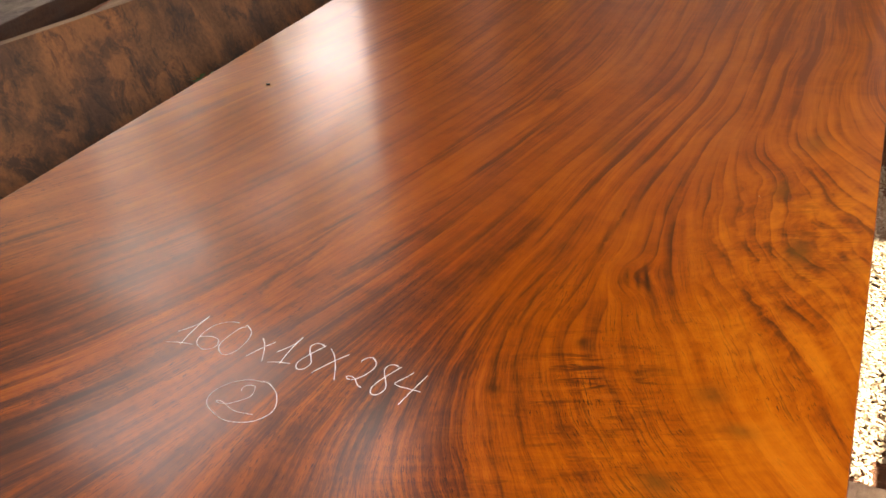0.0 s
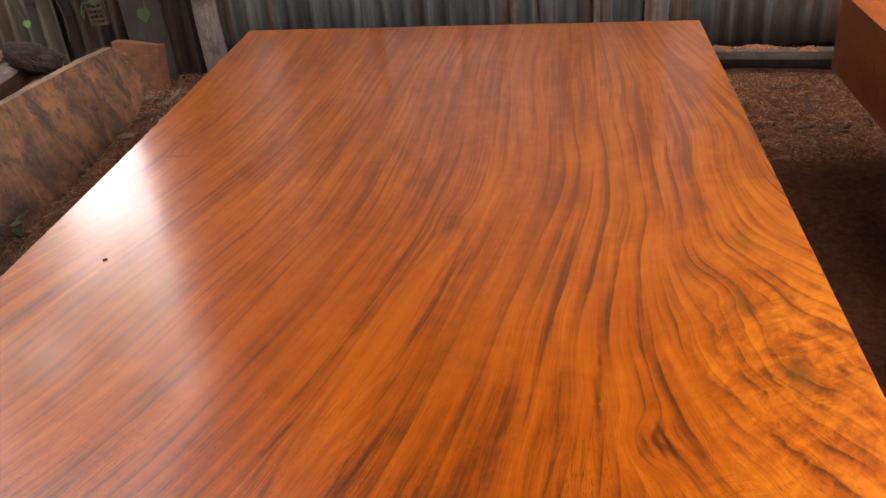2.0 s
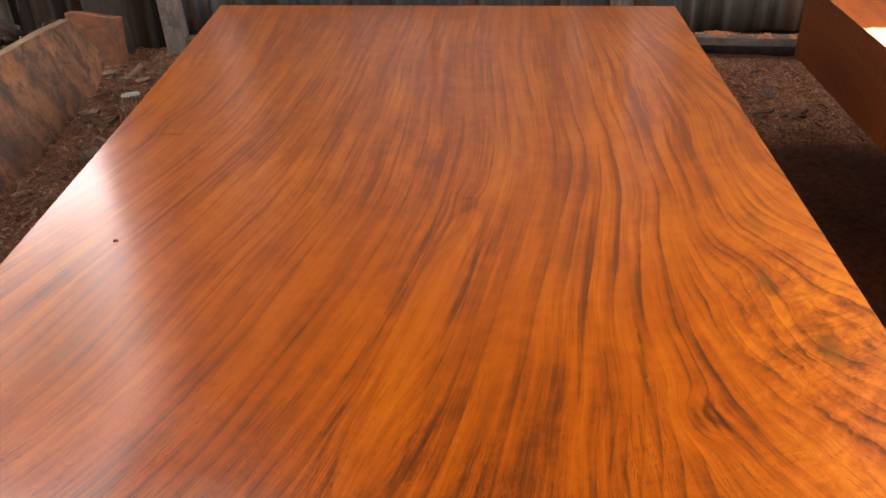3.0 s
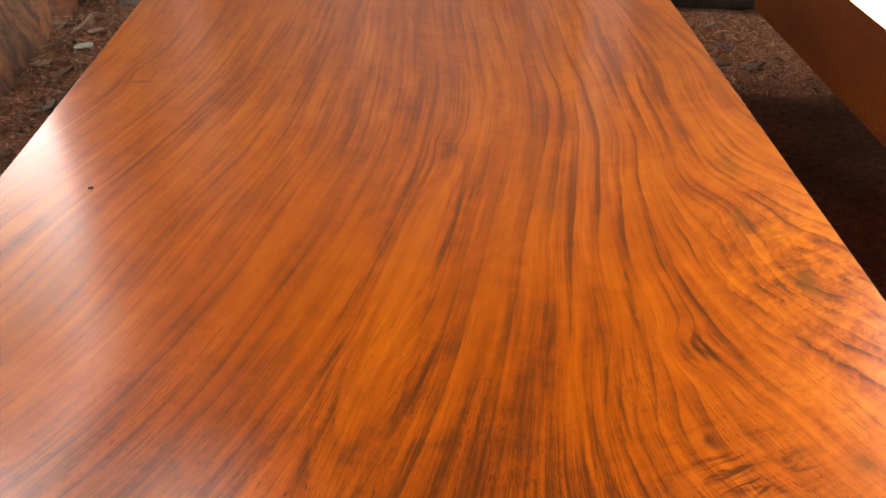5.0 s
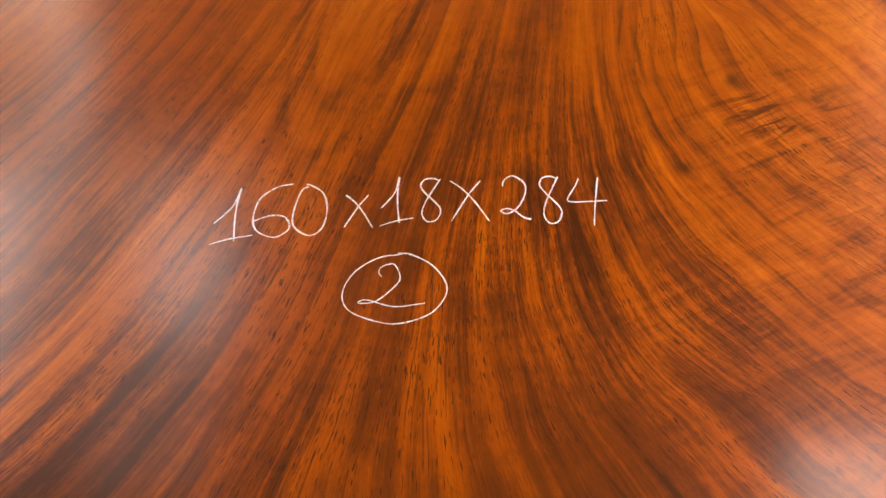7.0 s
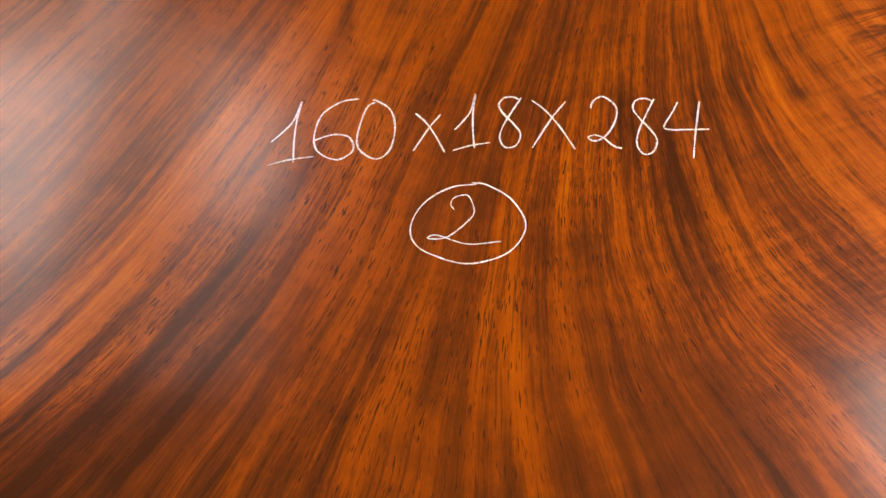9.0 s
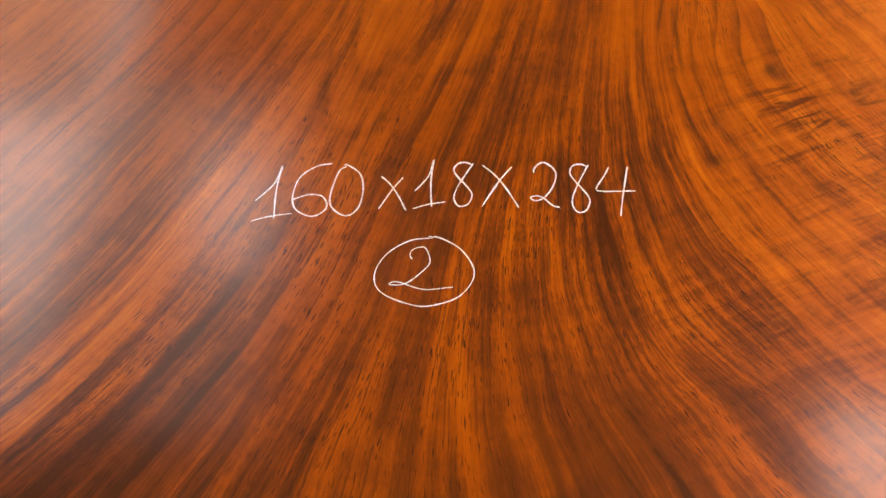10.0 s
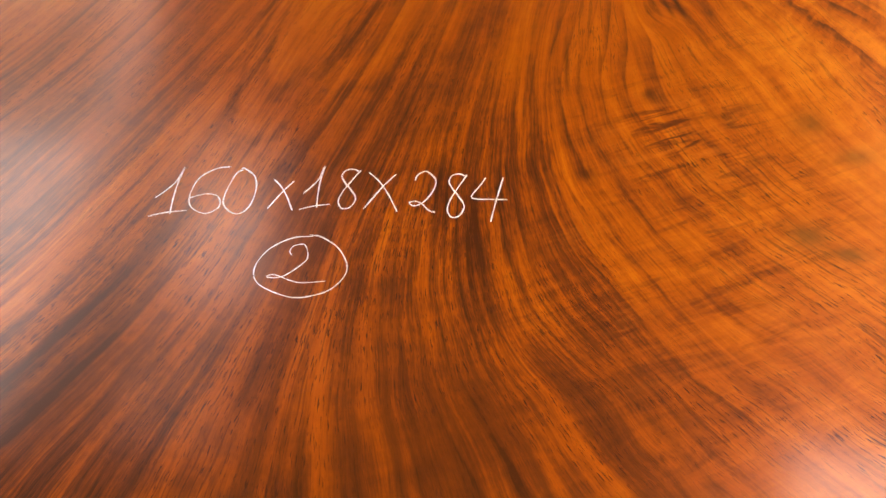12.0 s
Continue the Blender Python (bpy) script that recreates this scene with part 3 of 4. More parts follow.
def wooden_slab(name, wide, long, top, thick, material, flow, label, calm=None):
    """A thick slab with softened edges whose UV map follows the grain."""
    bm = bmesh.new()
    nx, ny = int(wide / 0.010), int(long / 0.010)
    r = 0.0014
    xs = [-wide / 2, -wide / 2 + 0.3 * r, -wide / 2 + r, -wide / 2 + 2 * r] + [-wide / 2 + wide * i / nx for i in range(1, nx)] + [wide / 2 - 2 * r, wide / 2 - r, wide / 2 - 0.3 * r, wide / 2]
    ys = [0, 0.3 * r, r, 2 * r] + [long * i / ny for i in range(1, ny)] + [long - 2 * r, long - r, long - 0.3 * r, long]

    def fall(v, a, b):
        d = min(v - a, b - v)
        return 0.0 if d >= r else r - math.sqrt(max(0.0, r * r - (r - d) ** 2))

    rows = [[bm.verts.new((x, y, top - min(r, fall(x, -wide / 2, wide / 2) + fall(y, 0, long)))) for x in xs] for y in ys]
    for r0, r1 in zip(rows, rows[1:]):
        for j in range(len(xs) - 1):
            bm.faces.new((r0[j], r0[j + 1], r1[j + 1], r1[j]))
    rim = rows[0] + [r0[-1] for r0 in rows[1:]] + rows[-1][-2::-1] + [r0[0] for r0 in rows[-2:0:-1]]
    low = [bm.verts.new((v.co.x, v.co.y, top - thick)) for v in rim]
    for i in range(len(rim)):
        j = (i + 1) % len(rim)
        bm.faces.new((rim[j], rim[i], low[i], low[j]))
    bm.faces.new(low[::-1])
    level = np.array([[flow(x, y) for x in xs] for y in ys])
    gy, gx = np.gradient(level, ys, xs)
    spread = -np.log2(np.maximum(np.hypot(gx, gy), 0.06))
    quiet = [[calm(x, y) if calm else 0.0 for x in xs] for y in ys]
    known = {v: (level[i, j], spread[i, j], quiet[i][j]) for i, row in enumerate(rows) for j, v in enumerate(row)}
    known.update({v: known[r] for v, r in zip(low, rim)})
    uv = bm.loops.layers.uv.new("grain")
    close = bm.loops.layers.uv.new("close")
    for f in bm.faces:
        for l in f.loops:
            c = l.vert.co
            l[uv].uv = (known[l.vert][0] + top - c.z, c.y - 0.45 * math.hypot(c.x - 0.1, 0.1))
            l[close].uv = known[l.vert][1:]
    ob = part(name, bm, material)
    for p in ob.data.polygons:
        p.use_smooth = p.normal.z > 0.97
    slot_sides(ob, EDGE_WOOD, 0.97)
    return tagged(ob, label, "table top")


def skew(ob, out, back):
    """The far end is cut a little aslant: one corner lies further back and out."""
    for v in ob.data.vertices:
        f, side = v.co.y / LONG, (WIDE / 2 - v.co.x) / WIDE
        v.co.y += back * f * side
        v.co.x -= out * f ** 3 * side


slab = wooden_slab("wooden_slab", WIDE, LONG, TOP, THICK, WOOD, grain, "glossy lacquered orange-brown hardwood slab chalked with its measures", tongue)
skew(slab, 0.028, 0.11)


def bearer(at, size, m=0.0, label="pale sawn timber bearer under the slab", mat=None):
    ob = part("timber_bearer", block(size, None, 0.008, (2, 0, 1), 0.004, at[1]), mat or PALE_WOOD)
    ob.matrix_world = pose(*at, 0, 0, m)
    return tagged(ob, label, "bearer", "bearers under the slabs")


for y, w in ((0.555, 1.86), (2.30, 1.42)):
    bearer((0.02, y, (TOP - THICK) / 2), (w, 0.20, TOP - THICK - 0.002), 1.0)


# ---- chalk writing ----
def curve_through(pts, n=8):
    """Points along a smooth curve through the given ones."""
    p = [Vector((*q, 0)) for q in pts]
    p = [2 * p[0] - p[1]] + p + [2 * p[-1] - p[-2]]
    out = []
    for a, b, c, d in zip(p, p[1:], p[2:], p[3:]):
        for i in range(n):
            t = i / n
            out.append(0.5 * (2 * b + (c - a) * t + (2 * a - 5 * b + 4 * c - d) * t * t + (3 * b - a - 3 * c + d) * t ** 3))
    return out + [p[-2]]


def ribbon(bm, pts, width, z):
    """A flat chalk stroke with a ragged edge and a varying pressure."""
    last = None
    for i, p in enumerate(pts):
        d = pts[min(i + 1, len(pts) - 1)] - pts[max(i - 1, 0)]
        side = Vector((-d.y, d.x, 0)).normalized()
        press = 0.75 + 0.35 * noise.noise(p * 60) + 0.25 * noise.noise(p * 900)
        w = width * press * 0.5 * (0.6 if i in (0, len(pts) - 1) else 1.0)
        pair = [bm.verts.new(p + side * w + Vector((0, 0, z))), bm.verts.new(p - side * w + Vector((0, 0, z)))]
        if last:
            bm.faces.new((last[0], last[1], pair[1], pair[0]))
        last = pair


STROKES = {
    "1": (((0.02, 0.36), (0.25, 0.52), (0.45, 0.70), (0.57, 1.0), (0.52, 0.70), (0.52, 0.40), (0.57, 0.05)), ((0.0, 0.0), (0.35, 0.07), (0.66, 0.11), (1.0, 0.14))),
    "6": (((1.0, 1.0), (0.55, 0.94), (0.12, 0.72), (0.0, 0.36), (0.15, 0.12), (0.62, 0.0), (0.98, 0.15), (0.85, 0.36), (0.45, 0.40), (0.0, 0.30)),),
    "0": (((0.40, 0.97), (0.17, 0.85), (0.0, 0.40), (0.10, 0.15), (0.55, 0.0), (0.90, 0.15), (1.0, 0.50), (0.85, 0.82), (0.45, 0.99), (0.32, 1.0)),),
    "x": (((0.0, 1.0), (0.33, 0.78), (0.66, 0.45), (1.0, 0.0)), ((0.82, 0.97), (0.52, 0.68), (0.25, 0.35), (0.0, 0.03))),
    "8": (((0.90, 0.95), (0.60, 1.0), (0.20, 0.97), (0.0, 0.82), (0.25, 0.64), (0.60, 0.48), (0.95, 0.26), (0.75, 0.04), (0.30, 0.0), (0.05, 0.17), (0.20, 0.42), (0.60, 0.72), (1.0, 0.99)),),
    "2": (((0.12, 0.77), (0.16, 0.87), (0.32, 0.97), (0.55, 1.0), (0.88, 0.83), (0.90, 0.62), (0.72, 0.38), (0.45, 0.20), (0.16, 0.14), (0.0, 0.21), (0.22, 0.25), (0.48, 0.19), (0.74, 0.05), (1.0, 0.0)),),
    "4": (((0.36, 0.98), (0.24, 0.82), (0.0, 0.55), (0.14, 0.49), (0.45, 0.49), (1.0, 0.50)), ((0.86, 1.0), (0.78, 0.75), (0.66, 0.36), (0.57, 0.0))),
    "twist": (((0.34, 0.70), (0.29, 0.80), (0.32, 0.93), (0.43, 1.0), (0.54, 0.98), (0.62, 0.70), (0.56, 0.50), (0.26, 0.14), (0.0, 0.10), (0.03, 0.16), (0.15, 0.16), (0.54, 0.0), (1.0, 0.06)),),
    "ring": (((0.57, 0.98), (0.33, 0.93), (0.10, 0.72), (0.0, 0.42), (0.08, 0.18), (0.36, 0.02), (0.58, 0.0), (0.86, 0.14), (1.0, 0.45), (0.88, 0.78), (0.66, 0.97), (0.52, 1.0)),),
}


def chalk_sign(name, sign, x, y, w, h, width=0.0023):
    bm = bmesh.new()
    for s in STROKES[sign]:
        ribbon(bm, curve_through([(x + u * w, y + v * h) for u, v in s]), width, TOP + 0.0006)
    ob = part(name, bm, CHALK, slab, "white chalk handwriting")
    ob.visible_shadow = True
    return ob


for sign, x, y, w, h in (("1", -0.160, 0.398, 0.044, 0.076), ("6", -0.118, 0.405, 0.040, 0.073), ("0", -0.076, 0.406, 0.036, 0.070), ("x", -0.021, 0.414, 0.030, 0.046), ("1", 0.017, 0.416, 0.035, 0.067), ("8", 0.060, 0.420, 0.022, 0.060), ("x", 0.092, 0.418, 0.040, 0.058), ("2", 0.145, 0.419, 0.031, 0.061), ("8", 0.189, 0.413, 0.021, 0.065), ("4", 0.217, 0.408, 0.042, 0.067)):
    chalk_sign("chalk_cross" if sign == "x" else "chalk_digit", sign, x, y, w, h)
chalk_sign("chalk_digit", "twist", -0.002, 0.315, 0.065, 0.051, 0.0016)
chalk_sign("chalk_ring", "ring", -0.019, 0.296, 0.104, 0.084, 0.0018)


# ---- the second slab ----
def straight(x, y):
    return 0.55 * x + 0.03 * np.sin(y * 2.1 + x * 3.0)


slab_b = wooden_slab("wooden_slab", 1.0, 2.93, 0.265, 0.265, WOOD_B, straight, "second lacquered orange-brown hardwood slab beside the first")
slab_b.matrix_world = pose(1.793, 0.05, 0.327)
for y in (0.75, 2.15):
    bearer((1.93, y, 0.1625), (0.62, 0.18, 0.327), -1.0, "sawn timber bearer under the second slab", SAWN_END)


# ---- fence ----
FENCE_Y = 3.62
fence = tagged(empty("wall_north", (0, FENCE_Y, 0)), "old corrugated zinc sheets on weathered posts", "fence", kind="structure")


def sheet(name, x0, x1, z0, z1, pitch, material, y=FENCE_Y, depth=0.011, lean=0.0, seed=0.0, parent=None, slope=0.0):
    """A corrugated sheet with thickness and slightly bent lower edge; slope tips its lower edge along x."""
    bm = bmesh.new()
    n = int((x1 - x0) / pitch * 8)
    zs = [z0 + (z1 - z0) * i / 10 for i in range(11)]

    def at(x, z, back):
        bend = 0.006 * noise.noise((x * 3 + seed, z * 2, 5))
        wave = math.sin(2 * math.pi * x / pitch)
        if pitch > 0.09:
            wave = 1.0 - 2.0 * max(0.0, wave) ** 5
        yy = y + depth * wave + bend + lean * (z - z0) + back * 0.0012
        return (x, yy, z + (slope * (x - x0) if z == z0 else 0.0) + (0.006 * noise.noise((x * 9, seed, 1)) if z == z0 else 0.0))

    sides = []
    for back in (0, 1):
        rows = [[bm.verts.new(at(x0 + (x1 - x0) * i / n, z, back)) for i in range(n + 1)] for z in zs]
        for r0, r1 in zip(rows, rows[1:]):
            for j in range(n):
                q = (r0[j], r0[j + 1], r1[j + 1], r1[j])
                bm.faces.new(q if not back else q[::-1])
        sides.append(rows)
    a, b = sides
    for j in range(n):
        bm.faces.new((a[0][j + 1], a[0][j], b[0][j], b[0][j + 1]))
        bm.faces.new((a[-1][j], a[-1][j + 1], b[-1][j + 1], b[-1][j]))
    for r0, r1, s0, s1 in zip(a, a[1:], b, b[1:]):
        bm.faces.new((r0[0], r1[0], s1[0], s0[0]))
        bm.faces.new((r1[-1], r0[-1], s0[-1], s1[-1]))
    ob = part(name, bm, material)
    if parent:
        ob.parent = parent
        ob.matrix_parent_inverse = parent.matrix_world.inverted()
    return smooth(ob)


TALL, LOW_R, LOW_L = 2.75, 1.87, 1.15
for i, (x0, x1, top, pitch, mat, dy) in enumerate((
        (-4.40, -3.55, LOW_L, 0.076, TIN_DARK, 0.00), (-3.60, -2.75, LOW_L, 0.076, TIN_PALE, 0.012), (-2.80, -2.00, LOW_L, 0.076, TIN_PALE, 0.0),
        (-2.06, -1.26, LOW_L, 0.085, TIN_DARK, 0.015), (-1.80, -1.24, TALL, 0.10, TIN_DARK, 0.03),
        (-1.28, -0.50, TALL, 0.10, TIN, 0.0), (-0.55, 0.28, TALL, 0.095, TIN, 0.014), (0.24, 0.98, TALL, 0.076, TIN, 0.0),
        (0.94, 1.76, TALL, 0.076, TIN_RIGHT, 0.014), (1.70, 2.15, LOW_R, 0.076, TIN_RIGHT, 0.0), (2.10, 2.95, LOW_R, 0.076, TIN_RIGHT, 0.014), (2.90, 3.75, LOW_R, 0.076, TIN_DARK, 0.0), (3.70, 4.55, LOW_R, 0.076, TIN, 0.014))):
    sheet("corrugated_sheet", x0, x1, 0.205 if x0 > -1.3 else 0.02, top, pitch, mat, FENCE_Y + dy, 0.005 if x0 > 0.2 else 0.011, seed=i * 3.7, parent=fence)


def fence_piece(name, size, at, mat, turn=(0, 0, 0), rough=0.004, cuts=(0, 0, 4), label=""):
    ob = part(name, block(size, None, 0.005, cuts, rough, at[0]), mat, None, label)
    ob.matrix_world = pose(*at, *turn)
    ob.parent = fence
    ob.matrix_parent_inverse = fence.matrix_world.inverted()
    return ob


sheet("corrugated_sheet", -2.17, -1.72, 0.51, LOW_L, 0.15, TIN_LOOSE, FENCE_Y - 0.014, 0.006, seed=51.0, parent=fence, slope=0.46)
fence_piece("board", (0.19, 0.016, 2.55), (-1.575, 3.575, 1.40), GREY_BOARD, (0, -1.2, 0))
fence_piece("post", (0.085, 0.075, 2.65), (-1.262, 3.555, 1.42), POST_WOOD, (0, -1.0, 0), 0.010, (1, 0, 14), label="weathered grey square post")
fence_piece("post", (0.09, 0.075, 1.85), (2.20, 3.70, 0.92), POST_WOOD)
fence_piece("batten", (0.10, 0.012, 2.4), (0.745, 3.600, 1.42), TIN_LIGHT, (0, 0.4, 0), 0.006, (1, 0, 6))
fence_piece("batten", (0.028, 0.012, 2.4), (0.50, 3.600, 1.42), TIN_LIGHT, (0, 0.6, 0), 0.006)
fence_piece("sill_board", (1.66, 0.07, 0.055), (0.35 - 0.75, 3.56, 0.200), GREY_WOOD, (0, 1.2, 0), cuts=(10, 0, 0))
fence_piece("sill_board", (1.9, 0.06, 0.036), (1.45, 3.56, 0.187), SILL_WOOD, (0, 1.6, 0), cuts=(12, 0, 0))
fence_piece("kick_board", (3.9, 0.02, 0.27), (0.70, 3.695, 0.135), DARK_WOOD, cuts=(8, 0, 0))


# ---- unseen roof and closing walls, laid out to shape the light ----
roof = tagged(empty("roof", (0, 0, TALL)), "old tin roof over the work place, unseen, its openings set to shape the light", "roof", kind="structure")


def roof_panel(x0, x1, y0, y1):
    ob = part("roof_sheet", block((x1 - x0, y1 - y0, 0.02), None, 0.0), TIN_DARK)
    ob.matrix_world = Matrix.Translation(((x0 + x1) / 2, (y0 + y1) / 2, TALL + 0.012))
    ob.parent = roof
    ob.matrix_parent_inverse = roof.matrix_world.inverted()


# layout invented: openings placed for the sky's reflections and the sun on the slabs
for x0, x1, y0, y1 in (
        (-1.68, 2.55, 2.60, 4.4), (-0.6, 2.55, 1.93, 2.60), (-0.6, 0.9, 0.75, 1.93), (-3.4, 1.3, -3.2, 0.75), (1.3, 2.55, 0.25, 0.55), (1.80, 2.55, 0.55, 1.10), (-3.4, -0.6, 0.75, 0.95)):
    roof_panel(x0, x1, y0, y1)


def laths(x0, x1, y0, y1, step, cover):
    """An invented open stretch of the unseen roof: battens whose gaps set how much sky passes."""
    for i in range(int((x1 - x0) / step)):
        roof_panel(x0 + i * step, x0 + (i + cover) * step, y0, y1)


laths(-1.68, -1.12, 0.95, 1.70, 0.09, 0.86)
laths(-1.68, -1.12, 1.70, 2.60, 0.09, 0.82)
laths(-1.12, -0.80, 0.95, 1.65, 0.08, 0.76)
laths(-1.12, -0.80, 2.20, 2.60, 0.08, 0.78)
laths(-0.80, -0.6, 0.95, 2.60, 0.10, 0.96)
laths(-2.75, -1.68, 2.50, 3.50, 0.11, 0.76)
laths(-3.4, -1.76, 0.95, 1.45, 0.10, 0.70)
laths(-3.4, -2.45, 1.45, 2.50, 0.12, 0.78)
laths(0.9, 1.3, 0.75, 1.93, 0.08, 0.96)
laths(1.3, 2.55, 1.10, 1.93, 0.125, 0.91)


# walls added out of view to hold back skylight and darken reflections
def unseen_wall(name, x0, x1, y0, y1, z1):
    ob = part(name, block((x1 - x0, y1 - y0, z1), None, 0.0), TIN_DARK)
    ob.matrix_world = Matrix.Translation(((x0 + x1) / 2, (y0 + y1) / 2, z1 / 2))
    return tagged(ob, "plain tin wall out of view, added to block sky light", "wall", kind="structure")


unseen_wall("wall_south", -3.5, 5.0, -3.3, -3.2, TALL)
unseen_wall("wall_east", 4.9, 5.0, -3.2, 3.6, 2.2)
unseen_wall("wall_west", -3.5, -3.4, -3.2, 2.9, TALL)
unseen_wall("wall_beyond", 1.5, 16.0, 9.5, 9.8, 7.9)


# ---- rough timbers beside the slab ----
def rough_slab():
    """A long rough-sawn slab set on edge, its far end cut aslant, its top edge falling away from the viewer."""
    bm = bmesh.new()
    n, m = 44, 8
    grid = []
    for side in (0, 1):
        rows = []
        for i in range(n + 1):
            y = 0.45 + (3.17 - 0.45) * i / n
            f = (y - 0.45) / 2.72
            z1 = 0.625 - 0.168 * f ** 1.15 + 0.008 * noise.noise((y * 3, 1, 0))
            z0 = 0.06 + 0.20 * max(0.0, (f - 0.74) / 0.26) ** 1.5
            row = []
            for j in range(m + 1):
                z = z0 + (z1 - z0) * j / m
                x = -1.372 - 0.34 * (z - 0.10) - 0.10 * max(0.0, f - 0.72) - side * (0.032 + 0.010 * noise.noise((y * 2, z * 3, 8)))
                x += 0.006 * noise.noise((y * 5, z * 8, side * 4.0)) + 0.002 * math.sin(y * 130)
                row.append(bm.verts.new((x, y + 0.11 * max(0.0, (f - 0.9) / 0.1) * (0.45 - z) / 0.21, z)))
            rows.append(row)
        for r0, r1 in zip(rows, rows[1:]):
            for j in range(m):
                q = (r0[j], r1[j], r1[j + 1], r0[j + 1])
                bm.faces.new(q[::-1] if side == 0 else q)
        grid.append(rows)
    a, b = grid
    for i in range(n):
        bm.faces.new((a[i][m], a[i + 1][m], b[i + 1][m], b[i][m])[::-1])
        bm.faces.new((a[i][0], a[i + 1][0], b[i + 1][0], b[i][0]))
    for j in range(m):
        bm.faces.new((a[0][j], a[0][j + 1], b[0][j + 1], b[0][j])[::-1])
        bm.faces.new((a[n][j], a[n][j + 1], b[n][j + 1], b[n][j]))
    bmesh.ops.recalc_face_normals(bm, faces=bm.faces)
    ob = part("rough_slab", bm, SAWN_RED)
    ob.data.materials.append(TAN_WOOD)
    for p in ob.data.polygons:
        if p.normal.z > 0.7:
            p.material_index = 1
    return tagged(ob, "rough-sawn stained brown slab standing on edge in the dirt", "timber")


rough_slab()


def timber(name, size, at, turn, mat, label, rough=0.006, cuts=(4, 4, 1), category="timber", bevel=0.006, edge=None):
    ob = part(name, block(size, None, bevel, cuts, rough, at[0] * 3 + at[1]), mat)
    if edge:
        slot_sides(ob, edge)
    ob.matrix_world = pose(*at, *turn)
    return tagged(ob, label, category)


timber("sawn_block", (0.27, 0.05, 0.255), (-1.570, 3.46, 0.255), (-8, 1, -16), SAWN_END, "reddish sawn timber block against the fence", 0.008, (2, 1, 2))
timber("weathered_plank", (0.25, 1.05, 0.075), (-1.945, 2.72, 0.405), (-3, 7, 10), PLANK_WOOD, "grey weathered plank with a brown edge on rough timbers", 0.006, (2, 12, 0), edge=BROWN_EDGE)
timber("split_timber", (0.16, 0.75, 0.12), (-2.23, 2.95, 0.35), (0, 12, 18), BROWN_EDGE, "dark brown split timber behind the weathered plank", 0.014, (2, 8, 1))
timber("broad_plank", (0.40, 1.0, 0.10), (-2.26, 1.78, 0.43), (0, 3, 6), PLANK_WOOD, "broad grey plank with a brown edge on dark logs", 0.008, (2, 8, 0), edge=BROWN_EDGE)
timber("sawn_board", (0.125, 1.0, 0.024), (-1.80, 2.19, 0.470), (-3, -3, 21), TAN_WOOD, "tan sawn offcut lying across the timbers", 0.004, (1, 8, 0))
timber("support_log", (0.75, 0.22, 0.27), (-2.10, 1.85, 0.22), (0, 0, 8), BARK, "dark round-edged log under the planks", 0.02, (4, 2, 3), bevel=0.05)
timber("support_log", (0.62, 0.2, 0.25), (-2.05, 2.88, 0.21), (0, 0, -5), BARK, "dark round-edged log under the planks", 0.02, (4, 2, 3), bevel=0.05)


def splinters():
    """Torn pale fibres caught between the slab's end and the block."""
    rnd = random.Random(31)
    bm = bmesh.new()
    for _ in range(20):
        x, z = rnd.uniform(-1.66, -1.55), rnd.uniform(0.26, 0.37)
        flake(bm, (x, 3.405 + 0.28 * (-1.595 - x), z), rnd.uniform(0.005, 0.016), 0.0011, rnd.uniform(0, 6.3), (rnd.uniform(0.8, 2.2), rnd.uniform(-0.9, 0.9)), 0.3)
    tagged(part("splinters", bm, STRAW), "pale torn wood fibres on the sawn block", "splinters", kind="stuff")


def bark_stump():
    bm = bmesh.new()
    bmesh.ops.create_icosphere(bm, subdivisions=5, radius=1.0)
    for v in bm.verts:
        d = 1 + 0.25 * noise.noise(v.co * 1.7) + 0.24 * abs(noise.noise(Vector((v.co.x * 3, v.co.y * 9, v.co.z * 9)))) + 0.14 * noise.noise(v.co * 14) + 0.06 * noise.noise(v.co * 34)
        v.co = Vector((v.co.x * 0.118, v.co.y * 0.075, v.co.z * 0.050 * (1 - 0.45 * v.co.x))) * d
    ob = smooth(part("bark_log", bm, BARK))
    ob.matrix_world = pose(-1.79, 3.06, 0.448, 0, 18, 6)
    return tagged(ob, "dark barky log end lying on the timbers", "log")


bark_stump()


# ---- loose litter ----
def flake(bm, at, a, b, yaw, tip, curl, thick=0.0015):
    """One curled chip: a bent strip with two sides."""
    m = Matrix.Translation(at) @ Euler((tip[0], tip[1], yaw)).to_matrix().to_4x4()
    rows = []
    for u in (-1, -0.3, 0.4, 1):
        z = curl * (1 - u * u) * a
        w = b * (1 - 0.25 * abs(u))
        rows.append([bm.verts.new(m @ Vector((u * a, -w, z))), bm.verts.new(m @ Vector((u * a, w, z + thick)))])
    for r0, r1 in zip(rows, rows[1:]):
        bm.faces.new((r0[0], r1[0], r1[1], r0[1]))


def scatter(name, n, areas, size, mat, label, category, lift=0.004, seed=1, slim=(0.08, 0.26)):
    rnd = random.Random(seed)
    bm = bmesh.new()
    total = sum(w for *_, w in areas)
    for x0, x1, y0, y1, w in areas:
        for _ in range(int(n * w / total)):
            x, y = rnd.uniform(x0, x1), rnd.uniform(y0, y1)
            a = size * rnd.uniform(0.35, 1.3) ** 1.3
            flake(bm, (x, y, rise(x, y) + lift + rnd.uniform(0, 0.008)), a, a * rnd.uniform(*slim), rnd.uniform(0, 6.3), (rnd.gauss(0, 0.28), rnd.gauss(0, 0.28)), rnd.uniform(0, 0.5))
    return tagged(part(name, bm, mat), label, category, kind="stuff")


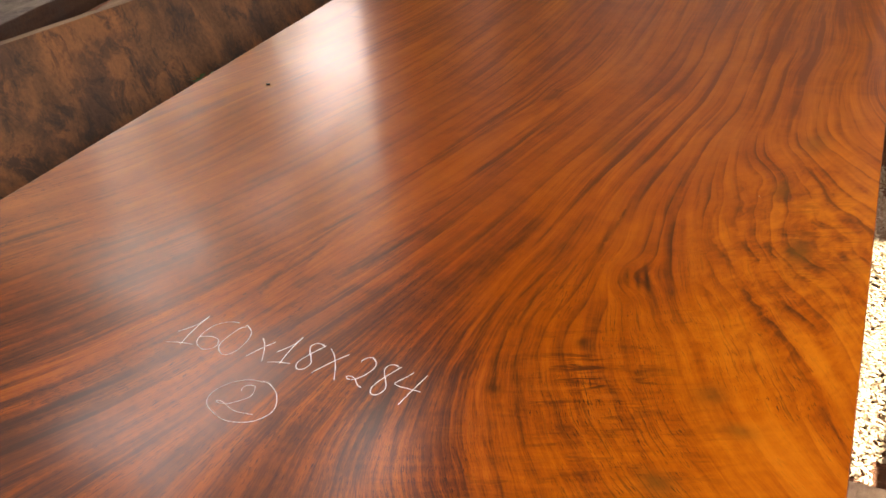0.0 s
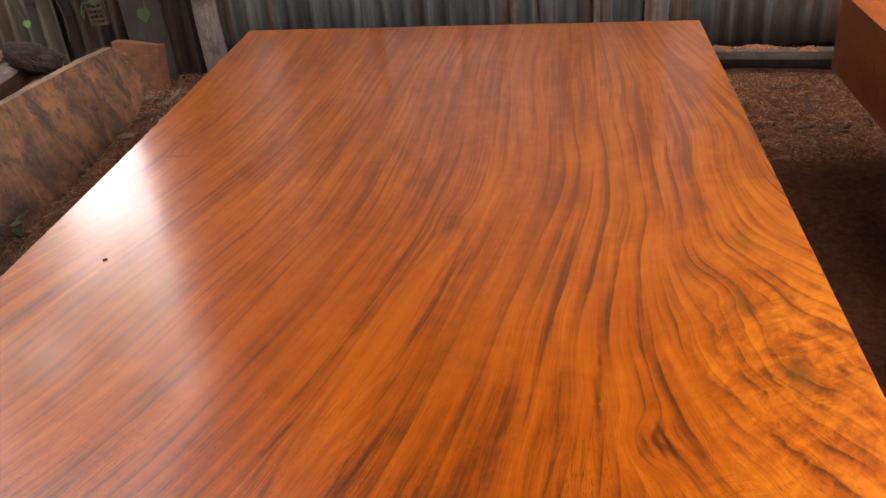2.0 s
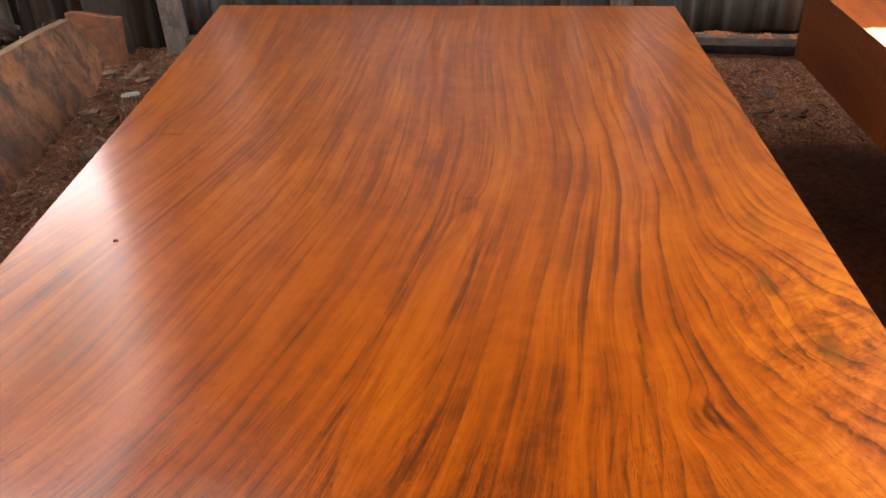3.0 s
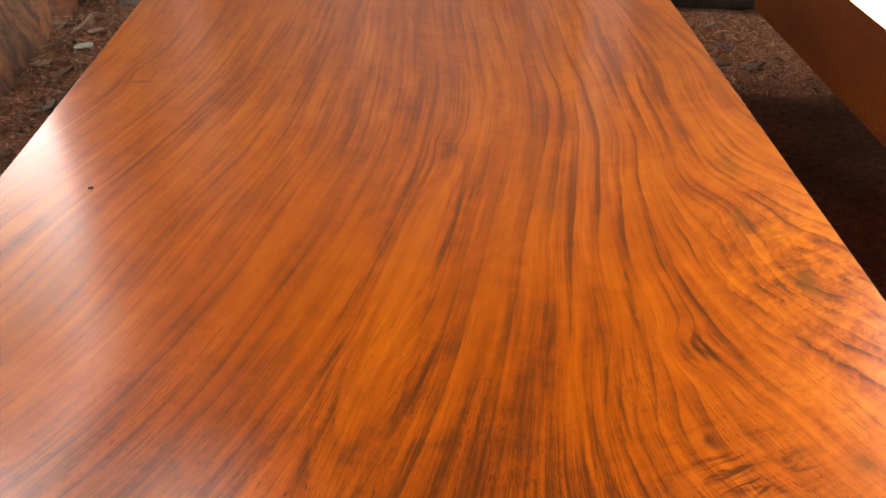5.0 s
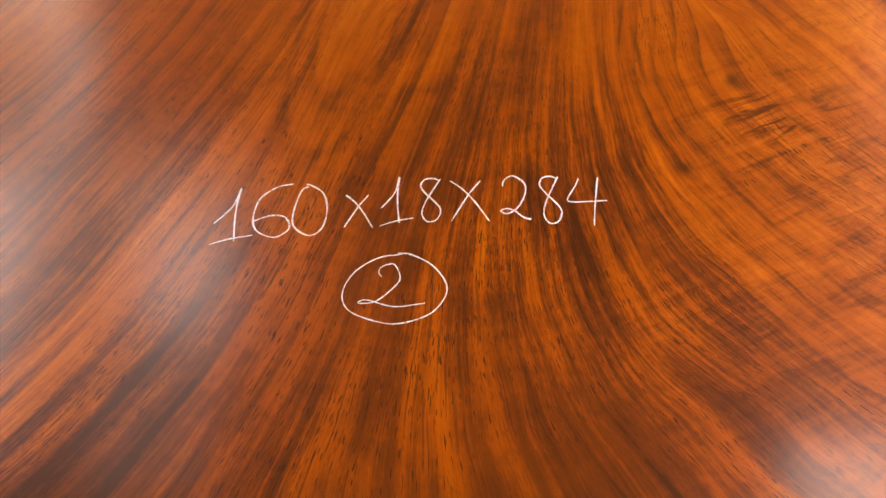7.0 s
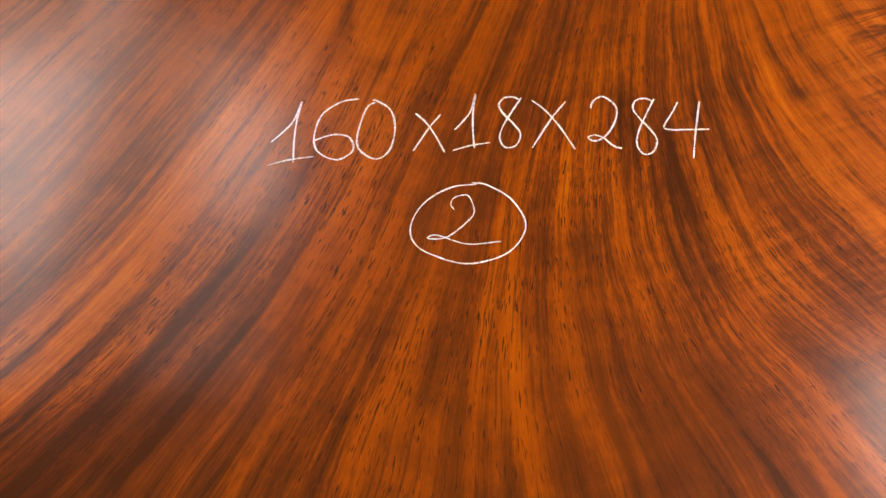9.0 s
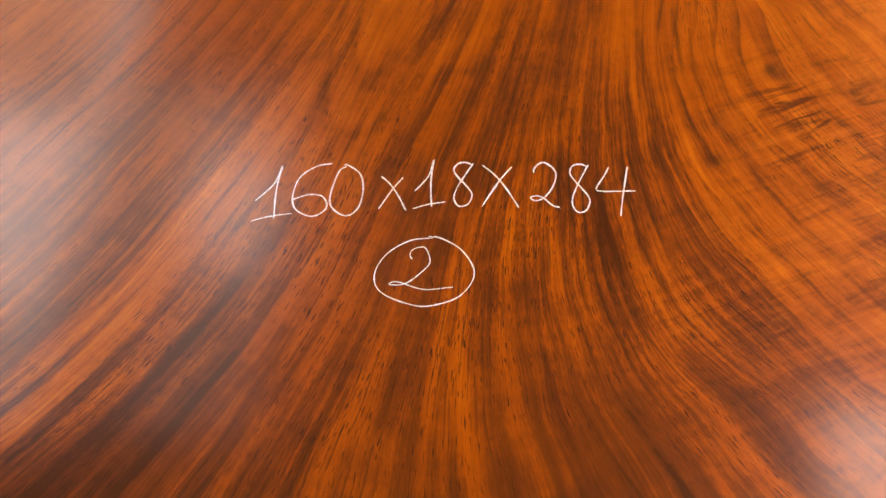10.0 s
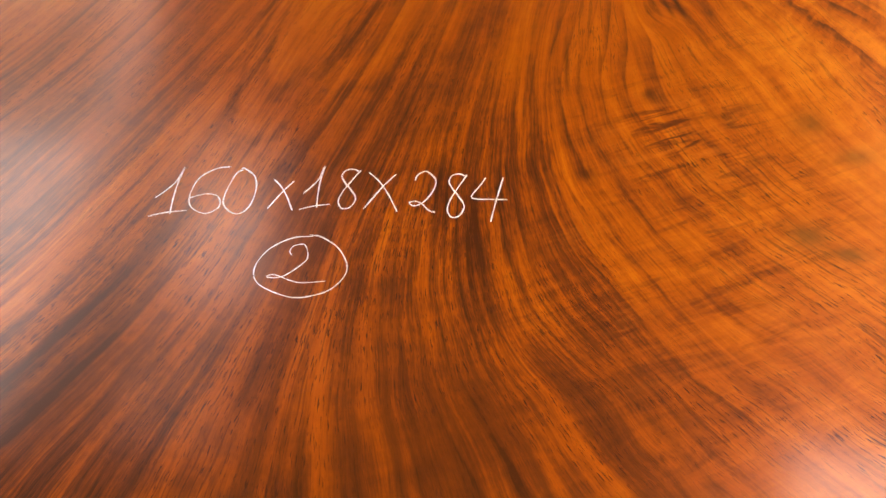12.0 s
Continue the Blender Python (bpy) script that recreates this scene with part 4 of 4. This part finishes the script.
scatter("wood_shavings", 46000, ((0.78, 2.3, 2.90, 3.62, 2.6), (-1.55, -0.7, 1.0, 3.62, 1.5)), 0.0075, SHAVINGS, "thin curled reddish wood shavings strewn on the earth", "shavings", 0.002, seed=4)
scatter("dry_leaf_litter", 2600, ((-1.5, -0.85, 1.4, 3.6, 1.4), (0.8, 2.2, 2.9, 3.6, 0.25)), 0.019, LITTER, "dry leaves, bark bits and splinters on the ground", "litter", 0.008, seed=9)

# cream chips laid where the strip of ground is sunlit
scatter("sunlit_sawdust", 11000, ((0.79, 0.90, 0.98, 2.40, 0.7), (0.81, 0.935, 1.10, 2.20, 0.8), (0.84, 0.955, 1.45, 1.95, 0.2)), 0.006, SUNLIT_DUST, "sawdust and fine chips beside the slab, coloured cream for the sun on them", "sawdust", 0.003, seed=17, slim=(0.3, 0.7))


splinters()
scatter("dry_straws", 1800, ((-1.55, -0.85, 1.2, 3.62, 1.3), (0.8, 2.2, 2.92, 3.6, 1.3)), 0.030, STRAW, "thin dry straws and splinters on the ground", "litter", 0.008, seed=13, slim=(0.02, 0.05))


def heap_on(name, n, x0, x1, y0, y1, z, size, mat, label, category, seed, tall=0.045):
    rnd = random.Random(seed)
    bm = bmesh.new()
    for _ in range(n):
        x, y = rnd.uniform(x0, x1), rnd.uniform(y0, y1)
        h = tall * max(0.0, noise.noise((x * 9, 3, seed)) + 0.35)
        a = size * rnd.uniform(0.4, 1.3)
        flake(bm, (x, y, z(x) + rnd.uniform(0, 1) * h), a, a * rnd.uniform(0.2, 0.5), rnd.uniform(0, 6.3), (rnd.gauss(0, 0.4), rnd.gauss(0, 0.4)), 0.3)
    return tagged(part(name, bm, mat), label, category, kind="stuff")


def sawdust_ridge():
    bm = bmesh.new()
    xs, ys = [0.55 + 0.012 * i for i in range(150)], [3.528 + 0.012 * i for i in range(7)]
    rows = []
    for y in ys:
        row = []
        for x in xs:
            side = max(0.0, 1 - ((y - 3.572) / 0.042) ** 2)
            h = side * (0.052 * max(0.0, noise.noise((x * 15, y * 9, 0)) + 0.04 + 0.25 * noise.noise((x * 41, y * 30, 3))) - 0.006) + 0.003 * noise.noise((x * 90, y * 90, 0))
            row.append(bm.verts.new((x, y, 0.2035 - 0.028 * (x - 1.45) + h)))
        rows.append(row)
    for r0, r1 in zip(rows, rows[1:]):
        for j in range(len(xs) - 1):
            bm.faces.new((r0[j], r0[j + 1], r1[j + 1], r1[j]))
    return tagged(smooth(part("sawdust_heap", bm, SAWDUST)), "reddish sawdust lodged in small heaps along the fence sill", "sawdust", kind="stuff")


sawdust_ridge()
heap_on("sawdust_flakes", 500, 0.6, 2.3, 3.535, 3.60, lambda x: 0.206 - 0.028 * (x - 1.45), 0.006, SHAVINGS, "loose shavings on the sill's sawdust", "shavings", 5, 0.010)
heap_on("chip_heap", 110, -2.11, -1.99, 2.98, 3.22, lambda x: 0.43, 0.026, LITTER, "dry chips and leaves heaped on the planks", "litter", 6)
heap_on("chip_heap", 16, -1.87, -1.77, 2.44, 2.54, lambda x: 0.452, 0.022, LITTER, "few curled dry bits on the weathered plank", "litter", 8)
speck = part("bark_speck", block((0.009, 0.006, 0.003), None, 0.001, (2, 1, 0), 0.0006, 3.0), DARK_WOOD)
speck.matrix_world = pose(-0.604, 1.30, TOP + 0.0017, 0, 0, 25)
tagged(speck, "tiny dark bark crumb lying on the lacquered slab", "crumb")
heap_on("pale_chips", 6, -1.60, -1.575, 2.88, 3.04, lambda x: 0.452, 0.020, LITTER, "bark flakes lying on the slab edge", "litter", 21, 0.004)
heap_on("chip_heap", 90, -1.60, -1.50, 2.6, 3.2, lambda x: 0.445, 0.007, LITTER, "splinters lying along the slab's top edge", "litter", 7)


def scrap(size, at, turn, mat, label, name="wood_scrap"):
    """A thin chip with a broken, angular outline."""
    rnd = random.Random(int(at[0] * 100) * 31 + int(at[1] * 100))
    bm = bmesh.new()
    n = 9
    low, high = [], []
    for i in range(n):
        w = 2 * math.pi * (i + rnd.uniform(-0.35, 0.35)) / n
        c, d = math.cos(w), math.sin(w)
        r = 0.36 * rnd.uniform(0.5, 1.25) / max(abs(c), abs(d)) ** 0.7
        p = Vector((c * r * size[0], d * r * size[1], 0))
        low.append(bm.verts.new(p))
        high.append(bm.verts.new(p * 0.98 + Vector((0, 0, size[2] * 0.25 + 0.16 * p.x + 0.08 * p.y + 0.12 * abs(p.x)))))
    bm.faces.new(low[::-1])
    bm.faces.new(high)
    for i in range(n):
        j = (i + 1) % n
        bm.faces.new((low[i], low[j], high[j], high[i]))
    ob = part(name, bm, mat)
    ob.matrix_world = pose(at[0], at[1], rise(at[0], at[1]) + at[2], *turn)
    return tagged(ob, label, "wood scrap", "scraps on the ground")


for size, at, turn, mat, label in (
        ((0.095, 0.045, 0.010), (-1.475, 3.285, 0.012), (5, 4, 12), PALE_CHIP, "pale flat chip on the ground by the block"),
        ((0.075, 0.040, 0.014), (-1.53, 3.255, 0.012), (3, -6, -20), PALE_CHIP, "small grey-green chip on the ground by the block"),
        ((0.035, 0.030, 0.030), (-1.565, 3.23, 0.010), (8, 6, 30), PLANK_WOOD, "little grey offcut on the ground"),
        ((0.26, 0.035, 0.012), (-1.355, 3.235, 0.014), (3, -4, 70), TAN_WOOD, "long tan splinter lying in the dirt"),
        ((0.10, 0.06, 0.010), (-1.285, 3.19, 0.012), (5, 3, 25), TAN_WOOD, "tan flat chip on the ground"),
        ((0.095, 0.070, 0.008), (-1.28, 3.02, 0.014), (6, 5, 15), RAG, "torn pale green scrap of cloth in the dirt"),
        ((0.15, 0.10, 0.012), (-1.37, 2.84, 0.010), (4, 6, -35), TAN_WOOD, "brown flat chip of bark on the ground"),
        ((0.12, 0.08, 0.012), (-1.27, 2.76, 0.010), (5, -6, 30), CHIP_WOOD, "brown flat chip of bark on the ground"),
        ((0.16, 0.020, 0.012), (-1.40, 2.99, 0.012), (0, 8, 62), CHIP_WOOD, "thin tan stick on the ground"),
        ((0.12, 0.09, 0.014), (-1.24, 2.50, 0.008), (4, 5, 20), GREY_WOOD, "dull flat chip on the ground"),
        ((0.14, 0.032, 0.016), (1.265, 3.16, 0.010), (0, 3, 6), CHIP_WOOD, "tan stick on the sawdust"),
        ((0.14, 0.085, 0.016), (1.395, 3.15, 0.008), (4, 3, -10), CHIP_WOOD, "brown flat chip on the sawdust"),
        ((0.040, 0.15, 0.010), (1.335, 3.30, 0.008), (0, 4, 6), RAG_GREY, "grey rag-like strip on the sawdust"),
        ((0.10, 0.035, 0.008), (1.30, 3.46, 0.008), (0, 4, 4), RAG_GREY, "grey strip half buried in the sawdust"),
        ((0.09, 0.05, 0.016), (0.98, 3.02, 0.006), (5, 5, 50), BROWN_EDGE, "dark flat chip on the ground")):
    scrap(size, at, turn, mat, label)


# ---- plants ----
def leaf(bm, m, size, fold=0.25):
    """A heart-shaped leaf, folded along its midrib."""
    edge = ((-0.08, 0.22), (0.12, 0.42), (0.45, 0.46), (0.75, 0.30), (1.0, 0.02))
    mid = [bm.verts.new(m @ Vector((u * size, 0, -0.10 * size * u * u))) for u in (0.0, 0.15, 0.45, 0.75, 1.03)]
    for s in (-1, 1):
        rim = [bm.verts.new(m @ Vector((u * size, s * w * size, fold * w * size - 0.14 * size * u * u))) for u, w in edge]
        for i in range(4):
            q = (mid[i], mid[i + 1], rim[i + 1], rim[i])
            bm.faces.new(q if s > 0 else q[::-1])


def vine(name, stems, leaves, mat, label, category="vine"):
    root = tagged(empty(name, stems[0][0]), label, category)
    inv = Matrix.Translation(-Vector(stems[0][0]))
    for s in stems:
        bm = tube([inv @ p for p in curve3(s)], 0.0022, 5, 0.6)
        part("stem", bm, STEM, root)
    for at, size, yaw, tip in leaves:
        bm = bmesh.new()
        leaf(bm, inv @ pose(*at, 0, tip, yaw), size)
        smooth(part("leaf", bm, mat, root))
    return root


def curve3(pts, n=6):
    p = [Vector(q) for q in pts]
    p = [2 * p[0] - p[1]] + p + [2 * p[-1] - p[-2]]
    out = []
    for a, b, c, d in zip(p, p[1:], p[2:], p[3:]):
        for i in range(n):
            t = i / n
            out.append(0.5 * (2 * b + (c - a) * t + (2 * a - 5 * b + 4 * c - d) * t * t + (3 * b - a - 3 * c + d) * t ** 3))
    return out + [p[-2]]


vine("hanging_vine", [[(-1.56, 3.52, 1.25), (-1.54, 3.50, 0.9), (-1.50, 3.50, 0.66), (-1.495, 3.50, 0.58), (-1.50, 3.50, 0.52)]],
     [((-1.505, 3.49, 0.525), 0.062, -70, 62), ((-1.53, 3.50, 0.64), 0.055, -110, 76), ((-1.49, 3.49, 0.70), 0.060, -40, 55), ((-1.55, 3.49, 0.74), 0.050, 200, 50), ((-1.50, 3.50, 0.585), 0.030, 20, 60)], LEAF_MID, "hanging vine with heart-shaped green leaves before the fence")
vine("hanging_vine", [[(-1.86, 3.52, 1.2), (-1.84, 3.51, 0.85), (-1.80, 3.50, 0.64), (-1.77, 3.50, 0.56)], [(-1.80, 3.50, 0.62), (-1.72, 3.50, 0.59), (-1.68, 3.49, 0.61)]],
     [((-1.775, 3.49, 0.565), 0.055, 215, 62), ((-1.73, 3.49, 0.59), 0.045, -60, 50), ((-1.80, 3.49, 0.60), 0.050, 190, 50), ((-1.68, 3.49, 0.61), 0.050, -30, 40), ((-1.83, 3.49, 0.68), 0.055, 170, 35), ((-1.79, 3.49, 0.63), 0.040, 20, 30), ((-1.785, 3.49, 0.535), 0.045, 240, 70)], LEAF_MID, "thin vine with narrow green leaves over a grating")
vine("hanging_vine", [[(-2.12, 3.61, 1.16), (-2.12, 3.56, 1.12), (-2.13, 3.46, 0.85), (-2.15, 3.45, 0.66), (-2.20, 3.45, 0.60)], [(-2.15, 3.45, 0.66), (-2.09, 3.45, 0.58), (-2.05, 3.45, 0.50)]],
     [((-2.18, 3.45, 0.64), 0.085, 190, 15), ((-2.22, 3.45, 0.62), 0.075, 215, 35), ((-2.20, 3.44, 0.63), 0.065, 160, 5), ((-2.13, 3.45, 0.67), 0.070, 20, 10), ((-2.05, 3.45, 0.505), 0.035, -60, 50), ((-2.28, 3.44, 0.63), 0.06, 200, 25), ((-2.25, 3.44, 0.58), 0.06, 170, 30)], LEAF, "vine with bright sunlit green leaves on the fence")
vine("dry_creeper", [[(-2.02, 3.56, 0.75), (-1.96, 3.55, 0.62), (-1.92, 3.54, 0.50), (-1.92, 3.53, 0.38)], [(-1.90, 3.56, 0.72), (-1.88, 3.55, 0.6), (-1.86, 3.55, 0.5)]], [], STEM, "dry brown creeper stems on the fence", "creeper")


def weed(at, n, size, seed, label):
    rnd = random.Random(seed)
    root = tagged(empty("weed", at), label, "weed")
    for i in range(n):
        yaw = rnd.uniform(0, 360)
        bm = bmesh.new()
        leaf(bm, pose(rnd.uniform(-0.05, 0.05), rnd.uniform(-0.06, 0.06), rnd.uniform(0.01, 0.07), 0, rnd.uniform(-35, 20), yaw), size * rnd.uniform(0.6, 1.2))
        smooth(part("leaf", bm, LEAF_DARK, root))
    for i in range(4):
        part("stem", tube([(0, 0, -0.02), (rnd.uniform(-0.03, 0.03), rnd.uniform(-0.03, 0.03), 0.03), (rnd.uniform(-0.05, 0.05), rnd.uniform(-0.05, 0.05), 0.07)], 0.002, 5), STEM, root)
    return root


weed((-1.39, 2.06, rise(-1.39, 2.06) + 0.01), 9, 0.032, 3, "small dark green weed growing against the rough slab")
weed((-1.385, 1.90, rise(-1.385, 1.90) + 0.015), 12, 0.038, 8, "low green weed at the foot of the rough slab")


def grating():
    """A small square brown vent grating hanging in front of the fence."""
    root = tagged(empty("vent_grating", (-1.755, 3.545, 0.50)), "small brown square grating fixed to the fence", "grating")
    for i in range(4):
        part("bar", block((0.012, 0.03, 0.105), Matrix.Translation((-0.036 + 0.024 * i, 0, 0)), 0.002), CLAY, root)
    for j in range(5):
        part("bar", block((0.085, 0.032, 0.011), Matrix.Translation((0, 0, -0.047 + 0.0235 * j)), 0.002), CLAY, root)
    root.rotation_euler = (0, radians(-4), 0)
    return root


grating()


# ---- unseen leafy crown over the low fence, added to screen the reflected sky ----
def unseen_tree():
    root = tagged(empty("tree", (-3.3, 4.5, 0)), "leafy tree out of view over the low fence, added to screen the sky", "tree")
    inv = Matrix.Translation((3.3, -4.5, 0))
    smooth(part("trunk", tube([inv @ p for p in curve3([(-3.3, 4.5, -0.05), (-3.25, 4.5, 1.0), (-3.3, 4.45, 2.0), (-3.1, 4.4, 3.1)])], 0.09, 9, 0.5), BARK, root))
    for tip in ((-2.0, 4.0, 2.5), (-2.3, 4.2, 3.2), (-4.3, 4.2, 2.6), (-3.9, 4.6, 3.4), (-2.6, 3.9, 2.2)):
        smooth(part("limb", tube([inv @ p for p in curve3([(-3.27, 4.47, 1.7), ((-3.27 + tip[0]) / 2, 4.35, (1.9 + tip[2]) / 2 + 0.1), tip])], 0.035, 7, 0.3), BARK, root))
    rnd = random.Random(12)
    bm = bmesh.new()
    for x0, x1, z0, z1, n in ((-4.6, -1.78, 2.45, 3.8, 600), (-4.6, -2.9, 1.05, 2.5, 700), (-5.6, -3.05, 2.9, 4.2, 500), (-5.0, -3.5, 1.9, 3.3, 330), (-3.6, -1.80, 2.25, 3.2, 680)):
        for _ in range(n):
            x, z = rnd.uniform(x0, x1), rnd.uniform(z0, z1)
            if noise.noise((x * 1.6, 0, z * 1.6)) < -0.12:
                continue
            y = rnd.uniform(2.4, 5.0) if n == 500 else rnd.uniform(3.0, 4.7) if n == 330 else rnd.uniform(3.75, 4.9)
            leaf(bm, inv @ pose(x, y, z + 0.12 * noise.noise((x * 3, 1, 0)), rnd.uniform(-40, 40), rnd.uniform(0, 80), rnd.uniform(0, 360)), rnd.uniform(0.09, 0.16))
    part("crown", bm, LEAF_DARK, root)
    return root


unseen_tree()
